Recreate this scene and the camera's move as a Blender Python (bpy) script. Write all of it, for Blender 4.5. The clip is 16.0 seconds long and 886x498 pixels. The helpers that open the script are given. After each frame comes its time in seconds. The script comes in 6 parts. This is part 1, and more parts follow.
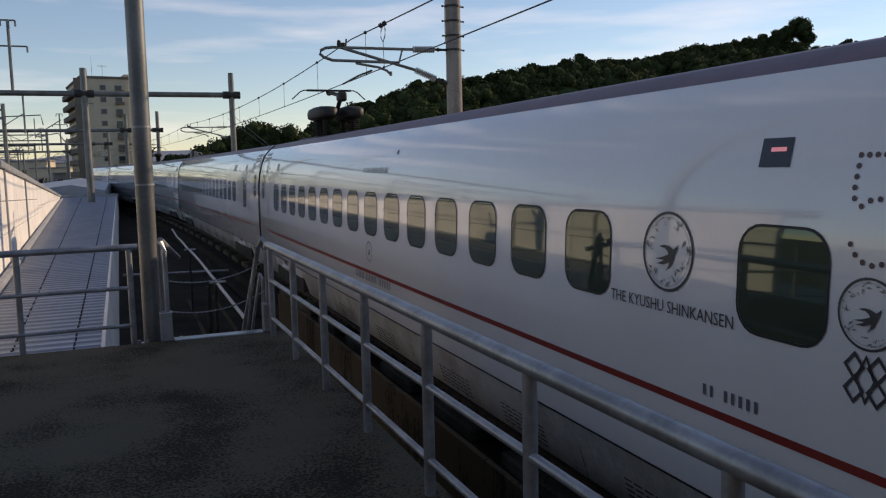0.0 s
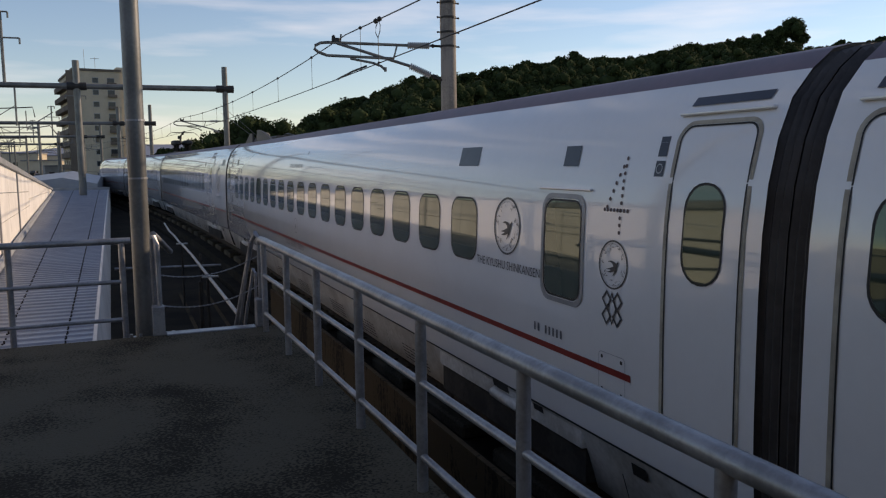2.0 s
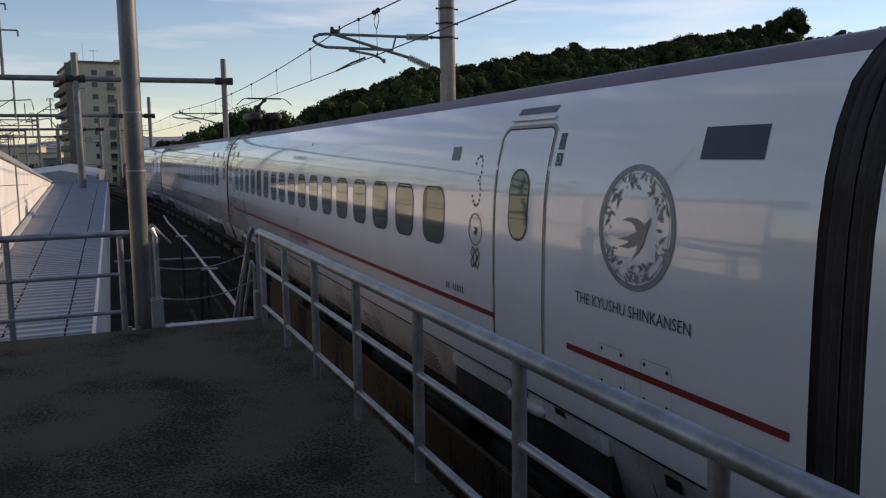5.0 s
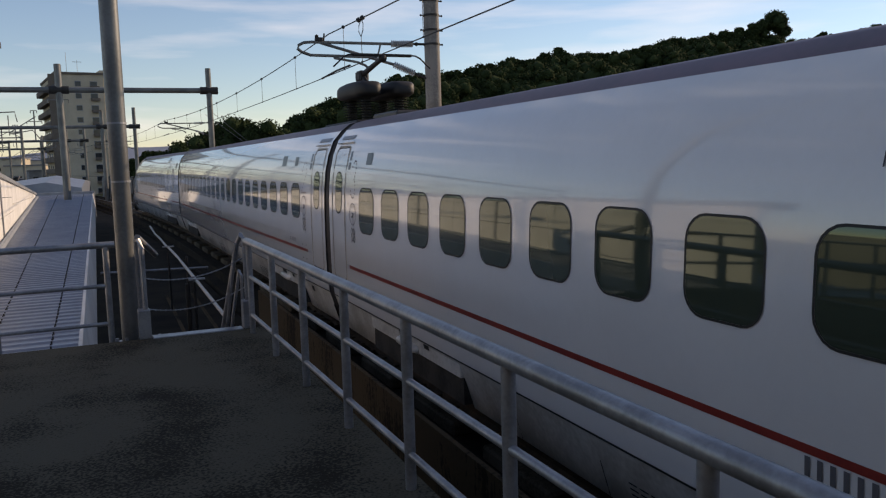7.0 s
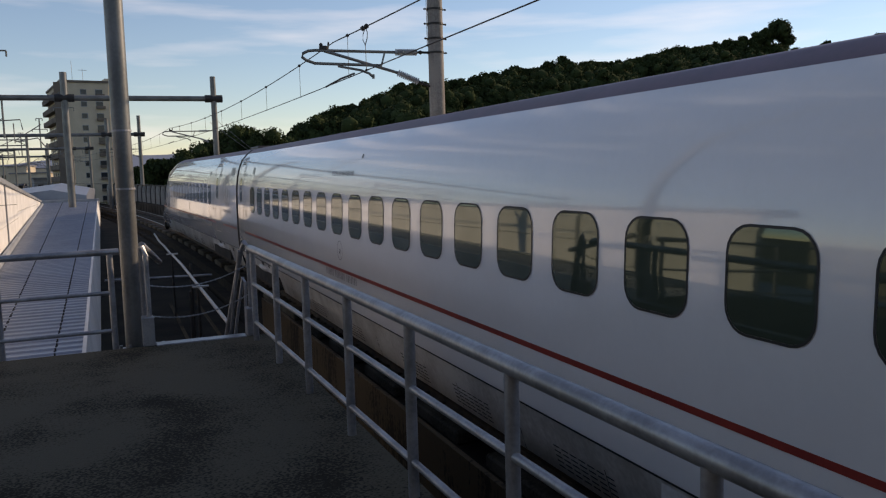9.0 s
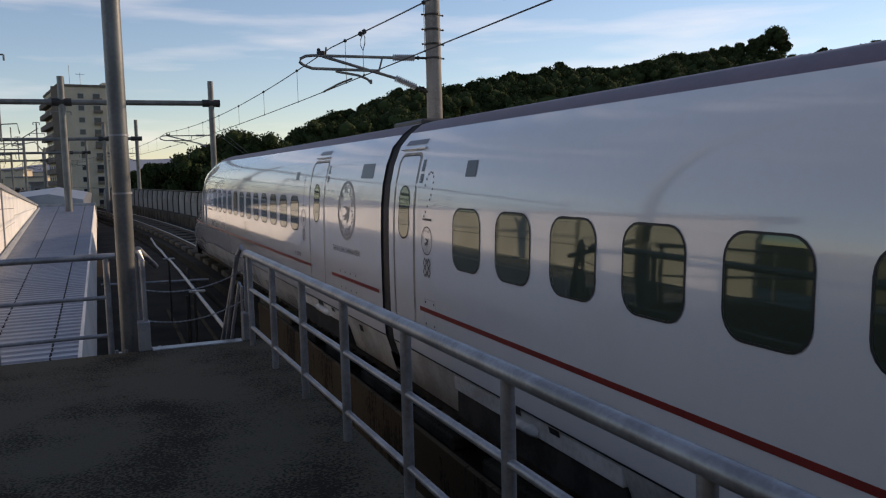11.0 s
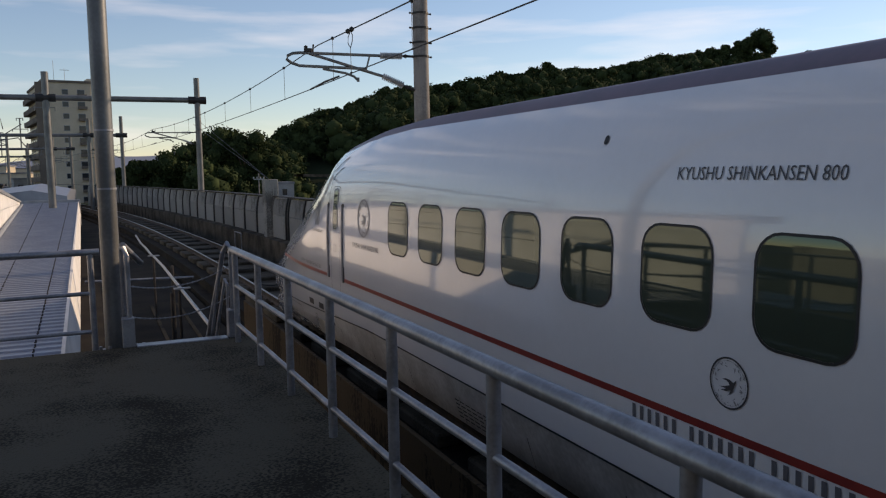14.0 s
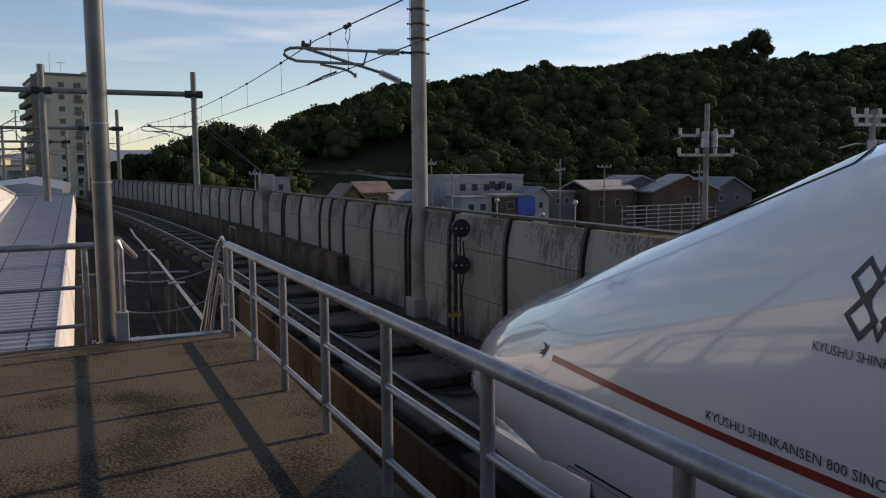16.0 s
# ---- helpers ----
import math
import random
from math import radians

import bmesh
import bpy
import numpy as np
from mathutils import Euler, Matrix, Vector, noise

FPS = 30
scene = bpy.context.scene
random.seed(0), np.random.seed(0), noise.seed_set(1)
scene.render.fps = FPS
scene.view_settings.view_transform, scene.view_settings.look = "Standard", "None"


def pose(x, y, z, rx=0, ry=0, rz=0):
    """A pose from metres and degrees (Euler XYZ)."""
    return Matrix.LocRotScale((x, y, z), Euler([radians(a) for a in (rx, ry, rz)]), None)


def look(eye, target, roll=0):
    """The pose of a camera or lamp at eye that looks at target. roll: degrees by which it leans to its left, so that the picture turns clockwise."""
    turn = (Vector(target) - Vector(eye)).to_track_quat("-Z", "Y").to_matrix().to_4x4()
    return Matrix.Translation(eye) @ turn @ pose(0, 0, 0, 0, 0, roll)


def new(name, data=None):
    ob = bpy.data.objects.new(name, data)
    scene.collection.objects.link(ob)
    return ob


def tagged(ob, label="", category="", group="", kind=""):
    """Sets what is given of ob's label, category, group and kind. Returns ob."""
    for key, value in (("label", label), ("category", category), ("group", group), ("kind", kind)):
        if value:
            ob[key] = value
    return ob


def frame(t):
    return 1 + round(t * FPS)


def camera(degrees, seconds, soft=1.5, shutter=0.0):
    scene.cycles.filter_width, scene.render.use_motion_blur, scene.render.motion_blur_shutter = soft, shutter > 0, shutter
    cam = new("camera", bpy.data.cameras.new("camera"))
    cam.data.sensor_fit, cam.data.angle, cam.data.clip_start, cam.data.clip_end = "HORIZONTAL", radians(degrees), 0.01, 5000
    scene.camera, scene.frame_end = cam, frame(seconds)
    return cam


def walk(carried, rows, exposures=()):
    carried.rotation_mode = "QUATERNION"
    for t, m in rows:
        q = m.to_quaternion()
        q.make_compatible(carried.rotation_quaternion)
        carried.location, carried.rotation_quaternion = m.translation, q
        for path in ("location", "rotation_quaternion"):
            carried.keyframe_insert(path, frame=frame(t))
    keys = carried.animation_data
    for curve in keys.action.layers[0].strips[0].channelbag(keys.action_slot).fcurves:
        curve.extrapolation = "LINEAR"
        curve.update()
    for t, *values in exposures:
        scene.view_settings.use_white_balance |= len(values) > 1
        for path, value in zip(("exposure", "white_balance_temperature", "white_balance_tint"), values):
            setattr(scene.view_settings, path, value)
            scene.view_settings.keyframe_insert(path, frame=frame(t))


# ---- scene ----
# light: the sky's strength, the sun's, and the exposure in stops
SKY, SUN, EXPO = 0.134, 3.2, 0.10
cam = camera(58.0, 16.0, soft=1.2)
PATH = [
    (0.0, -0.000, 0.001, 3.100, 83.96, 1.30, -21.52),
    (0.5, -0.010, -0.003, 3.101, 84.02, 1.20, -21.86),
    (1.0, -0.010, -0.002, 3.104, 84.07, 1.21, -21.84),
    (1.5, -0.005, -0.000, 3.101, 84.19, 0.98, -22.01),
    (2.0, -0.011, 0.002, 3.101, 83.70, 0.74, -21.99),
    (2.5, -0.001, 0.004, 3.100, 82.89, 0.70, -21.90),
    (3.0, 0.006, -0.001, 3.102, 82.49, 0.87, -21.67),
    (3.5, 0.003, 0.005, 3.101, 82.40, 0.79, -21.65),
    (4.0, 0.005, 0.001, 3.101, 82.66, 0.72, -21.88),
    (6.5, 0.001, -0.011, 3.098, 83.47, 1.31, -22.44),
    (7.0, 0.010, -0.008, 3.099, 83.54, 1.70, -22.94),
    (7.5, 0.010, -0.007, 3.098, 83.69, 1.70, -23.18),
    (8.0, 0.005, -0.013, 3.089, 84.13, 1.70, -23.12),
    (8.5, 0.008, -0.010, 3.092, 84.11, 1.65, -22.68),
    (11.0, 0.013, -0.011, 3.097, 84.49, 1.46, -22.86),
    (11.5, 0.012, -0.009, 3.094, 84.64, 1.29, -22.98),
    (12.0, 0.006, -0.013, 3.086, 84.56, 1.21, -22.98),
    (12.5, 0.011, -0.013, 3.086, 84.67, 1.29, -23.07),
    (13.0, 0.008, -0.013, 3.083, 84.44, 1.32, -23.44),
    (13.5, 0.013, -0.011, 3.082, 84.30, 1.16, -23.71),
    (14.0, 0.009, -0.016, 3.080, 84.42, 1.05, -23.80),
    (14.5, 0.007, -0.016, 3.078, 84.44, 0.92, -23.88),
    (15.0, 0.010, -0.015, 3.080, 84.24, 0.60, -23.96),
    (15.5, 0.012, -0.009, 3.078, 84.23, 0.62, -24.07),
    (16.0, 0.014, -0.009, 3.079, 84.20, 0.46, -24.05),
]
walk(cam, [(t, pose(*row)) for t, *row in PATH], exposures=[(0.0, EXPO, 7950, 21), (16.0, EXPO, 7950, 21)])
# world: x across the tracks, y along them, z up from the rail head
SUN_WAY = Vector((0.987, 0.162, 0.408)).normalized()
world = bpy.data.worlds.new("sky")
scene.world = world
world.use_nodes = True
wn, wl = world.node_tree.nodes, world.node_tree.links
wn.clear()
w_out, w_bg, w_sky = wn.new("ShaderNodeOutputWorld"), wn.new("ShaderNodeBackground"), wn.new("ShaderNodeTexSky")
w_sky.sky_type, w_sky.sun_disc = "NISHITA", False
w_sky.sun_elevation, w_sky.sun_rotation = radians(22.4), radians(80.7)
w_sky.air_density, w_sky.dust_density, w_sky.ozone_density = 1.0, 0.05, 4.2
# thin wisps of high cloud
w_tc, w_map, w_noise, w_ramp, w_mix = (wn.new("ShaderNodeTexCoord"), wn.new("ShaderNodeMapping"), wn.new("ShaderNodeTexNoise"),
                                       wn.new("ShaderNodeValToRGB"), wn.new("ShaderNodeMixRGB"))
w_map.inputs["Scale"].default_value = (1.6, 1.6, 13.0)
w_noise.inputs["Scale"].default_value, w_noise.inputs["Detail"].default_value = 2.2, 7.0
w_ramp.color_ramp.elements[0].position, w_ramp.color_ramp.elements[1].position = 0.50, 0.84
w_ramp.color_ramp.elements[1].color = (0.55, 0.55, 0.55, 1)
w_mix.inputs["Color2"].default_value = (7.5, 7.8, 8.4, 1)
wl.new(w_tc.outputs["Generated"], w_map.inputs["Vector"])
wl.new(w_map.outputs[0], w_noise.inputs["Vector"])
wl.new(w_noise.outputs["Fac"], w_ramp.inputs[0])
wl.new(w_ramp.outputs[0], w_mix.inputs["Fac"])
wl.new(w_sky.outputs[0], w_mix.inputs["Color1"])
wl.new(w_mix.outputs[0], w_bg.inputs["Color"])
w_bg.inputs["Strength"].default_value = SKY
wl.new(w_bg.outputs[0], w_out.inputs["Surface"])
sun = new("sun", bpy.data.lights.new("sun", "SUN"))
sun.data.energy, sun.data.angle, sun.data.color = SUN, radians(0.55), (1.0, 0.86, 0.66)
sun.matrix_world = look(SUN_WAY * 50, (0, 0, 0))


# ---- materials ----
def surface(name, colour, rough=0.6, metal=0.0, second=None, grain=30.0, blotch=2.5, amount=0.5, bump=0.15, coat=0.0, streaks=0.0, per_piece=0.0, fineness=0.45):
    """A paint, metal, stone or wood: two colours mixed by a fine and a coarse noise, with relief; streaks run down."""
    m = bpy.data.materials.new(name)
    m.use_nodes = True
    n, l = m.node_tree.nodes, m.node_tree.links
    b = n["Principled BSDF"]
    tc = n.new("ShaderNodeTexCoord")
    big, fine = n.new("ShaderNodeTexNoise"), n.new("ShaderNodeTexNoise")
    big.inputs["Scale"].default_value, big.inputs["Detail"].default_value = blotch, 6.0
    fine.inputs["Scale"].default_value, fine.inputs["Detail"].default_value = grain, 4.0
    l.new(tc.outputs["Object"], big.inputs["Vector"])
    l.new(tc.outputs["Object"], fine.inputs["Vector"])
    add = n.new("ShaderNodeMath")
    add.operation = "MULTIPLY_ADD"
    l.new(fine.outputs["Fac"], add.inputs[0])
    add.inputs[1].default_value = fineness
    last = big.outputs["Fac"]
    if streaks:
        mp, st, sm = n.new("ShaderNodeMapping"), n.new("ShaderNodeTexNoise"), n.new("ShaderNodeMath")
        mp.inputs["Scale"].default_value = (5.0, 5.0, 0.25)
        st.inputs["Scale"].default_value, st.inputs["Detail"].default_value = 3.0, 5.0
        sm.operation = "MULTIPLY_ADD"
        l.new(tc.outputs["Object"], mp.inputs["Vector"])
        l.new(mp.outputs[0], st.inputs["Vector"])
        l.new(st.outputs["Fac"], sm.inputs[0])
        sm.inputs[1].default_value = streaks
        l.new(last, sm.inputs[2])
        last = sm.outputs[0]
    l.new(last, add.inputs[2])
    ramp = n.new("ShaderNodeValToRGB")
    mid = 0.5 + 0.5 * fineness + 0.5 * streaks
    ramp.color_ramp.elements[0].position, ramp.color_ramp.elements[1].position = mid - 0.14, mid + 0.14
    second = second or tuple(c * (1 - amount) for c in colour)
    ramp.color_ramp.elements[0].color, ramp.color_ramp.elements[1].color = (*second, 1), (*colour, 1)
    l.new(add.outputs[0], ramp.inputs[0])
    out = ramp.outputs[0]
    if per_piece:
        oi, hv, mr = n.new("ShaderNodeObjectInfo"), n.new("ShaderNodeHueSaturation"), n.new("ShaderNodeMapRange")
        mr.inputs["To Min"].default_value, mr.inputs["To Max"].default_value = 1 - per_piece, 1 + per_piece
        l.new(oi.outputs["Random"], mr.inputs["Value"])
        l.new(mr.outputs[0], hv.inputs["Value"])
        l.new(out, hv.inputs["Color"])
        out = hv.outputs[0]
    l.new(out, b.inputs["Base Color"])
    b.inputs["Roughness"].default_value, b.inputs["Metallic"].default_value = rough, metal
    if rough > 0.82:
        b.inputs["Specular IOR Level"].default_value = 0.12
    if coat:
        b.inputs["Coat Weight"].default_value, b.inputs["Coat Roughness"].default_value = coat, 0.04
    if bump:
        bp = n.new("ShaderNodeBump")
        bp.inputs["Strength"].default_value, bp.inputs["Distance"].default_value = bump, 0.01
        l.new(add.outputs[0], bp.inputs["Height"])
        l.new(bp.outputs[0], b.inputs["Normal"])
    return m


def plain(name, colour, rough=0.5, metal=0.0, coat=0.0):
    m = bpy.data.materials.new(name)
    m.use_nodes = True
    b = m.node_tree.nodes["Principled BSDF"]
    b.inputs["Base Color"].default_value = (*colour, 1)
    b.inputs["Roughness"].default_value, b.inputs["Metallic"].default_value = rough, metal
    if coat:
        b.inputs["Coat Weight"].default_value, b.inputs["Coat Roughness"].default_value = coat, 0.03
    return m


def leaf_material(name, dark, light):
    m = bpy.data.materials.new(name)
    m.use_nodes = True
    n, l = m.node_tree.nodes, m.node_tree.links
    b = n["Principled BSDF"]
    geo, ramp = n.new("ShaderNodeNewGeometry"), n.new("ShaderNodeValToRGB")
    ramp.color_ramp.elements[0].color, ramp.color_ramp.elements[1].color = (*dark, 1), (*light, 1)
    l.new(geo.outputs["Random Per Island"], ramp.inputs[0])
    l.new(ramp.outputs[0], b.inputs["Base Color"])
    b.inputs["Roughness"].default_value, b.inputs["Specular IOR Level"].default_value = 0.9, 0.05
    return m


M_PAINT = surface("white_train_paint", (0.79, 0.785, 0.77), 0.13, 0, (0.765, 0.76, 0.745), 14, 1.3, bump=0.006, coat=1.0)
M_SKIRT = surface("grimy_white_skirt", (0.66, 0.65, 0.61), 0.38, 0, (0.42, 0.40, 0.36), 18, 1.6, bump=0.05)
M_ROOF = surface("purple_grey_roof", (0.14, 0.075, 0.09), 0.45, 0, (0.10, 0.06, 0.072), 20, 2, bump=0.05)
M_ROOFTOP = surface("dark_roof_deck", (0.10, 0.085, 0.085), 0.6, 0, (0.05, 0.045, 0.045), 20, 2)
M_RED = surface("red_stripe_paint", (0.33, 0.045, 0.035), 0.3, 0, (0.26, 0.035, 0.03), 30, 3, bump=0.0, coat=0.4)
M_GASKET = plain("black_rubber", (0.012, 0.012, 0.012), 0.6)
M_BELLOWS = surface("dark_bellows", (0.060, 0.054, 0.050), 0.5, 0, (0.032, 0.028, 0.026), 25, 4)
M_BOGIE = surface("grimy_bogie_steel", (0.05, 0.045, 0.04), 0.75, 0.2, (0.02, 0.018, 0.016), 18, 3, bump=0.4)
M_GREY = surface("grey_print", (0.27, 0.262, 0.255), 0.4, 0, (0.21, 0.205, 0.20), 40, 6, bump=0)
M_PRINT = plain("dark_print", (0.045, 0.045, 0.05), 0.45)
M_DIM = plain("grey_small_print", (0.12, 0.12, 0.13), 0.5)
M_DOTS = plain("brown_dots", (0.10, 0.06, 0.06), 0.5)
M_SEAL = surface("beige_door_seal", (0.42, 0.38, 0.30), 0.6, 0, (0.28, 0.25, 0.20), 20, 4)
M_SIGN = surface("display_glass", (0.022, 0.027, 0.042), 0.3, 0, (0.014, 0.017, 0.027), 30, 5, bump=0, coat=0.15)
M_STEEL = surface("galvanised_steel", (0.34, 0.35, 0.365), 0.4, 0.5, (0.22, 0.225, 0.235), 45, 5, bump=0.08)
M_POLE = surface("grey_painted_pole", (0.17, 0.175, 0.17), 0.42, 0.3, (0.11, 0.115, 0.11), 30, 1.5, bump=0.05, streaks=0.3)
M_CONC_POLE = surface("concrete_pole", (0.25, 0.235, 0.215), 0.8, 0, (0.15, 0.14, 0.13), 30, 1.5, bump=0.25, streaks=0.4)
M_WIRE = plain("dark_wire", (0.02, 0.02, 0.02), 0.5, 0.4)
M_INSUL = surface("pale_insulator", (0.42, 0.42, 0.41), 0.35, 0, (0.30, 0.30, 0.29), 30, 6)
M_FLOOR = surface("worn_platform_concrete", (0.102, 0.090, 0.064), 0.95, 0, (0.029, 0.025, 0.0175), 52, 1.3, bump=0.9, fineness=0.95)
M_CONC = surface("stained_concrete", (0.255, 0.25, 0.225), 0.88, 0, (0.115, 0.11, 0.096), 22, 0.7, bump=0.35, streaks=0.55, per_piece=0.14)
M_DECK = surface("dark_track_bed", (0.034, 0.028, 0.021), 0.95, 0, (0.014, 0.012, 0.010), 30, 0.8, bump=0.5)
M_RUST = surface("rust_stained_concrete", (0.085, 0.062, 0.038), 0.9, 0, (0.028, 0.021, 0.014), 20, 0.9, bump=0.4, streaks=0.6)
M_SLAB = surface("track_slab_concrete", (0.112, 0.097, 0.074), 0.9, 0, (0.038, 0.031, 0.023), 28, 1.1, bump=0.3)
M_RAIL = surface("rusty_rail_side", (0.075, 0.052, 0.036), 0.75, 0.3, (0.04, 0.028, 0.02), 30, 4)
M_RAILTOP = surface("polished_rail_head", (0.30, 0.28, 0.25), 0.34, 1.0, (0.20, 0.18, 0.16), 30, 6, bump=0.02)
M_SHEET = surface("ribbed_white_sheet", (0.32, 0.35, 0.40), 0.42, 0.7, (0.27, 0.295, 0.34), 18, 1.2, bump=0.06)
M_PANEL = surface("white_wall_panel", (0.77, 0.76, 0.73), 0.7, 0, (0.64, 0.63, 0.60), 20, 1.0, bump=0.08)
M_EDGE = surface("grey_edge_trim", (0.34, 0.35, 0.36), 0.5, 0.3, (0.25, 0.26, 0.27), 20, 2)
M_DARKSTEEL = surface("dark_steel_post", (0.045, 0.043, 0.042), 0.6, 0.4, (0.025, 0.024, 0.023), 25, 4)
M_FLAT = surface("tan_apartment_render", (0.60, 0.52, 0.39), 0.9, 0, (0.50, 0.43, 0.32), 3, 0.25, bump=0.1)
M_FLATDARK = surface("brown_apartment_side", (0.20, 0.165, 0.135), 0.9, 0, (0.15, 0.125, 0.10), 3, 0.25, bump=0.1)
M_WHITEWALL = surface("white_house_wall", (0.34, 0.34, 0.335), 0.85, 0, (0.27, 0.27, 0.265), 4, 0.4, bump=0.05)
M_YELLOWWALL = surface("ochre_house_wall", (0.22, 0.16, 0.075), 0.85, 0, (0.17, 0.125, 0.06), 4, 0.4, bump=0.05)
M_BROWNWALL = surface("brown_house_wall", (0.11, 0.075, 0.055), 0.85, 0, (0.085, 0.06, 0.045), 4, 0.4, bump=0.05)
M_GREYWALL = surface("grey_house_wall", (0.12, 0.122, 0.125), 0.85, 0, (0.09, 0.092, 0.095), 4, 0.4, bump=0.05)
M_BLUE = surface("blue_tarp", (0.03, 0.09, 0.42), 0.6, 0, (0.02, 0.06, 0.30), 6, 1.0)
M_TILE = surface("grey_roof_tile", (0.24, 0.24, 0.25), 0.7, 0, (0.15, 0.15, 0.16), 8, 0.8)
M_TILEB = surface("brown_roof_tile", (0.22, 0.15, 0.12), 0.7, 0, (0.15, 0.10, 0.085), 8, 0.8)
M_GLASS_FAR = plain("dark_window_pane", (0.03, 0.035, 0.04), 0.12)
M_GRASS = surface("hillside_scrub", (0.032, 0.044, 0.02), 0.95, 0, (0.018, 0.026, 0.012), 2, 0.06, bump=0.3)
M_GROUND = surface("dry_ground", (0.08, 0.08, 0.058), 0.95, 0, (0.04, 0.045, 0.03), 1.5, 0.05, bump=0.2)
M_LEAF = leaf_material("broadleaf_foliage", (0.025, 0.038, 0.016), (0.047, 0.066, 0.026))
M_BARK = surface("bark", (0.10, 0.075, 0.05), 0.9, 0, (0.05, 0.04, 0.03), 8, 2, bump=0.4)
M_MOUNT = plain("hazy_far_hills", (0.16, 0.20, 0.27), 0.95)
M_YELLOW = surface("yellow_sign_paint", (0.5, 0.32, 0.04), 0.5, 0, (0.4, 0.25, 0.03), 20, 4)
M_LED = bpy.data.materials.new("red_led")
M_LED.use_nodes = True
M_LED.node_tree.nodes["Principled BSDF"].inputs["Emission Color"].default_value = (0.8, 0.05, 0.05, 1)
M_LED.node_tree.nodes["Principled BSDF"].inputs["Emission Strength"].default_value = 0.35
M_BIRD = plain("dark_feather", (0.02, 0.02, 0.02), 0.8)

# tinted train glass: dark green body under a clear mirror-like face
M_GLASS = bpy.data.materials.new("tinted_train_glass")
M_GLASS.use_nodes = True
gb = M_GLASS.node_tree.nodes["Principled BSDF"]
gb.inputs["Base Color"].default_value = (0.042, 0.055, 0.038, 1)
gb.inputs["Roughness"].default_value, gb.inputs["IOR"].default_value = 0.035, 1.75
gb.inputs["Specular Tint"].default_value = (0.80, 1.0, 0.84, 1)


# ---- mesh helpers ----
def mesh_of(bm, material, smooth=False):
    me = bpy.data.meshes.new("mesh")
    bmesh.ops.recalc_face_normals(bm, faces=bm.faces)
    bm.to_mesh(me)
    bm.free()
    if material:
        me.materials.append(material)
    if smooth:
        me.polygons.foreach_set("use_smooth", [True] * len(me.polygons))
        me.set_sharp_from_angle(angle=radians(40))
    return me


def part(name, bm, material, parent=None, label="", smooth=False):
    ob = new(name, mesh_of(bm, material, smooth))
    ob.parent = parent
    if label:
        tagged(ob, label)
    return ob


def piece(name, me, parent, m):
    """A repeat on shared mesh data."""
    ob = new(name, me)
    ob.parent = parent
    ob.matrix_basis = m
    return ob


def raw(name, verts, faces, material, parent=None, smooth=False):
    me = bpy.data.meshes.new("mesh")
    me.from_pydata([tuple(v) for v in verts], [], [tuple(f) for f in faces])
    me.materials.append(material)
    if smooth:
        me.polygons.foreach_set("use_smooth", [True] * len(me.polygons))
    ob = new(name, me)
    ob.parent = parent
    return ob


def box(bm, x0, x1, y0, y1, z0, z1, bevel=0.0):
    m = Matrix.Translation(((x0 + x1) / 2, (y0 + y1) / 2, (z0 + z1) / 2)) @ Matrix.Diagonal((x1 - x0, y1 - y0, z1 - z0, 1))
    r = bmesh.ops.create_cube(bm, size=1, matrix=m)
    if bevel:
        es = list({e for v in r["verts"] for e in v.link_edges})
        bmesh.ops.bevel(bm, geom=es, offset=bevel, segments=1, affect="EDGES")
    return bm


def tube(bm, a, b, r, sides=12, r2=None):
    a, b = Vector(a), Vector(b)
    m = Matrix.Translation((a + b) / 2) @ (b - a).to_track_quat("Z", "Y").to_matrix().to_4x4()
    bmesh.ops.create_cone(bm, cap_ends=True, segments=sides, radius1=r, radius2=r if r2 is None else r2, depth=(b - a).length, matrix=m)
    return bm


def ball(bm, p, r, sub=2, scale=(1, 1, 1)):
    bmesh.ops.create_icosphere(bm, subdivisions=sub, radius=r, matrix=Matrix.Translation(p) @ Matrix.Diagonal((*scale, 1)))
    return bm


def pipe(bm, pts, r, sides=10):
    """A bent tube through points, with mitred joints."""
    pts = [Vector(p) for p in pts]
    rings = []
    up = Vector((0.13, 0.31, 0.94))
    for i, p in enumerate(pts):
        d = (pts[min(i + 1, len(pts) - 1)] - pts[max(i - 1, 0)]).normalized()
        u = d.cross(up).normalized()
        v = u.cross(d)
        rings.append([bm.verts.new(p + r * (u * math.cos(a) + v * math.sin(a))) for a in (2 * math.pi * k / sides for k in range(sides))])
    for ra, rb in zip(rings, rings[1:]):
        for k in range(sides):
            bm.faces.new((ra[k], ra[(k + 1) % sides], rb[(k + 1) % sides], rb[k]))
    bm.faces.new(rings[0][::-1])
    bm.faces.new(rings[-1])
    return bm


def B():
    return bmesh.new()


def thing(name, label, category, group="", kind="", m=None):
    ob = tagged(new(name), label, category, group, kind)
    if m is not None:
        ob.matrix_basis = m
    return ob


# ---- the line of the track: straight, then a long bend to the left ----
BEND, RADIUS = 16.5, 600.0


def bend(y):
    return -((y - BEND) ** 2) / (2 * RADIUS) if y > BEND else 0.0


def along(x, y):
    """A place x beside the straight track's origin, carried round the bend, and its heading."""
    return x + bend(y), y


def turn(y):
    return math.degrees(math.atan2((y - BEND) / RADIUS, 1)) if y > BEND else 0.0


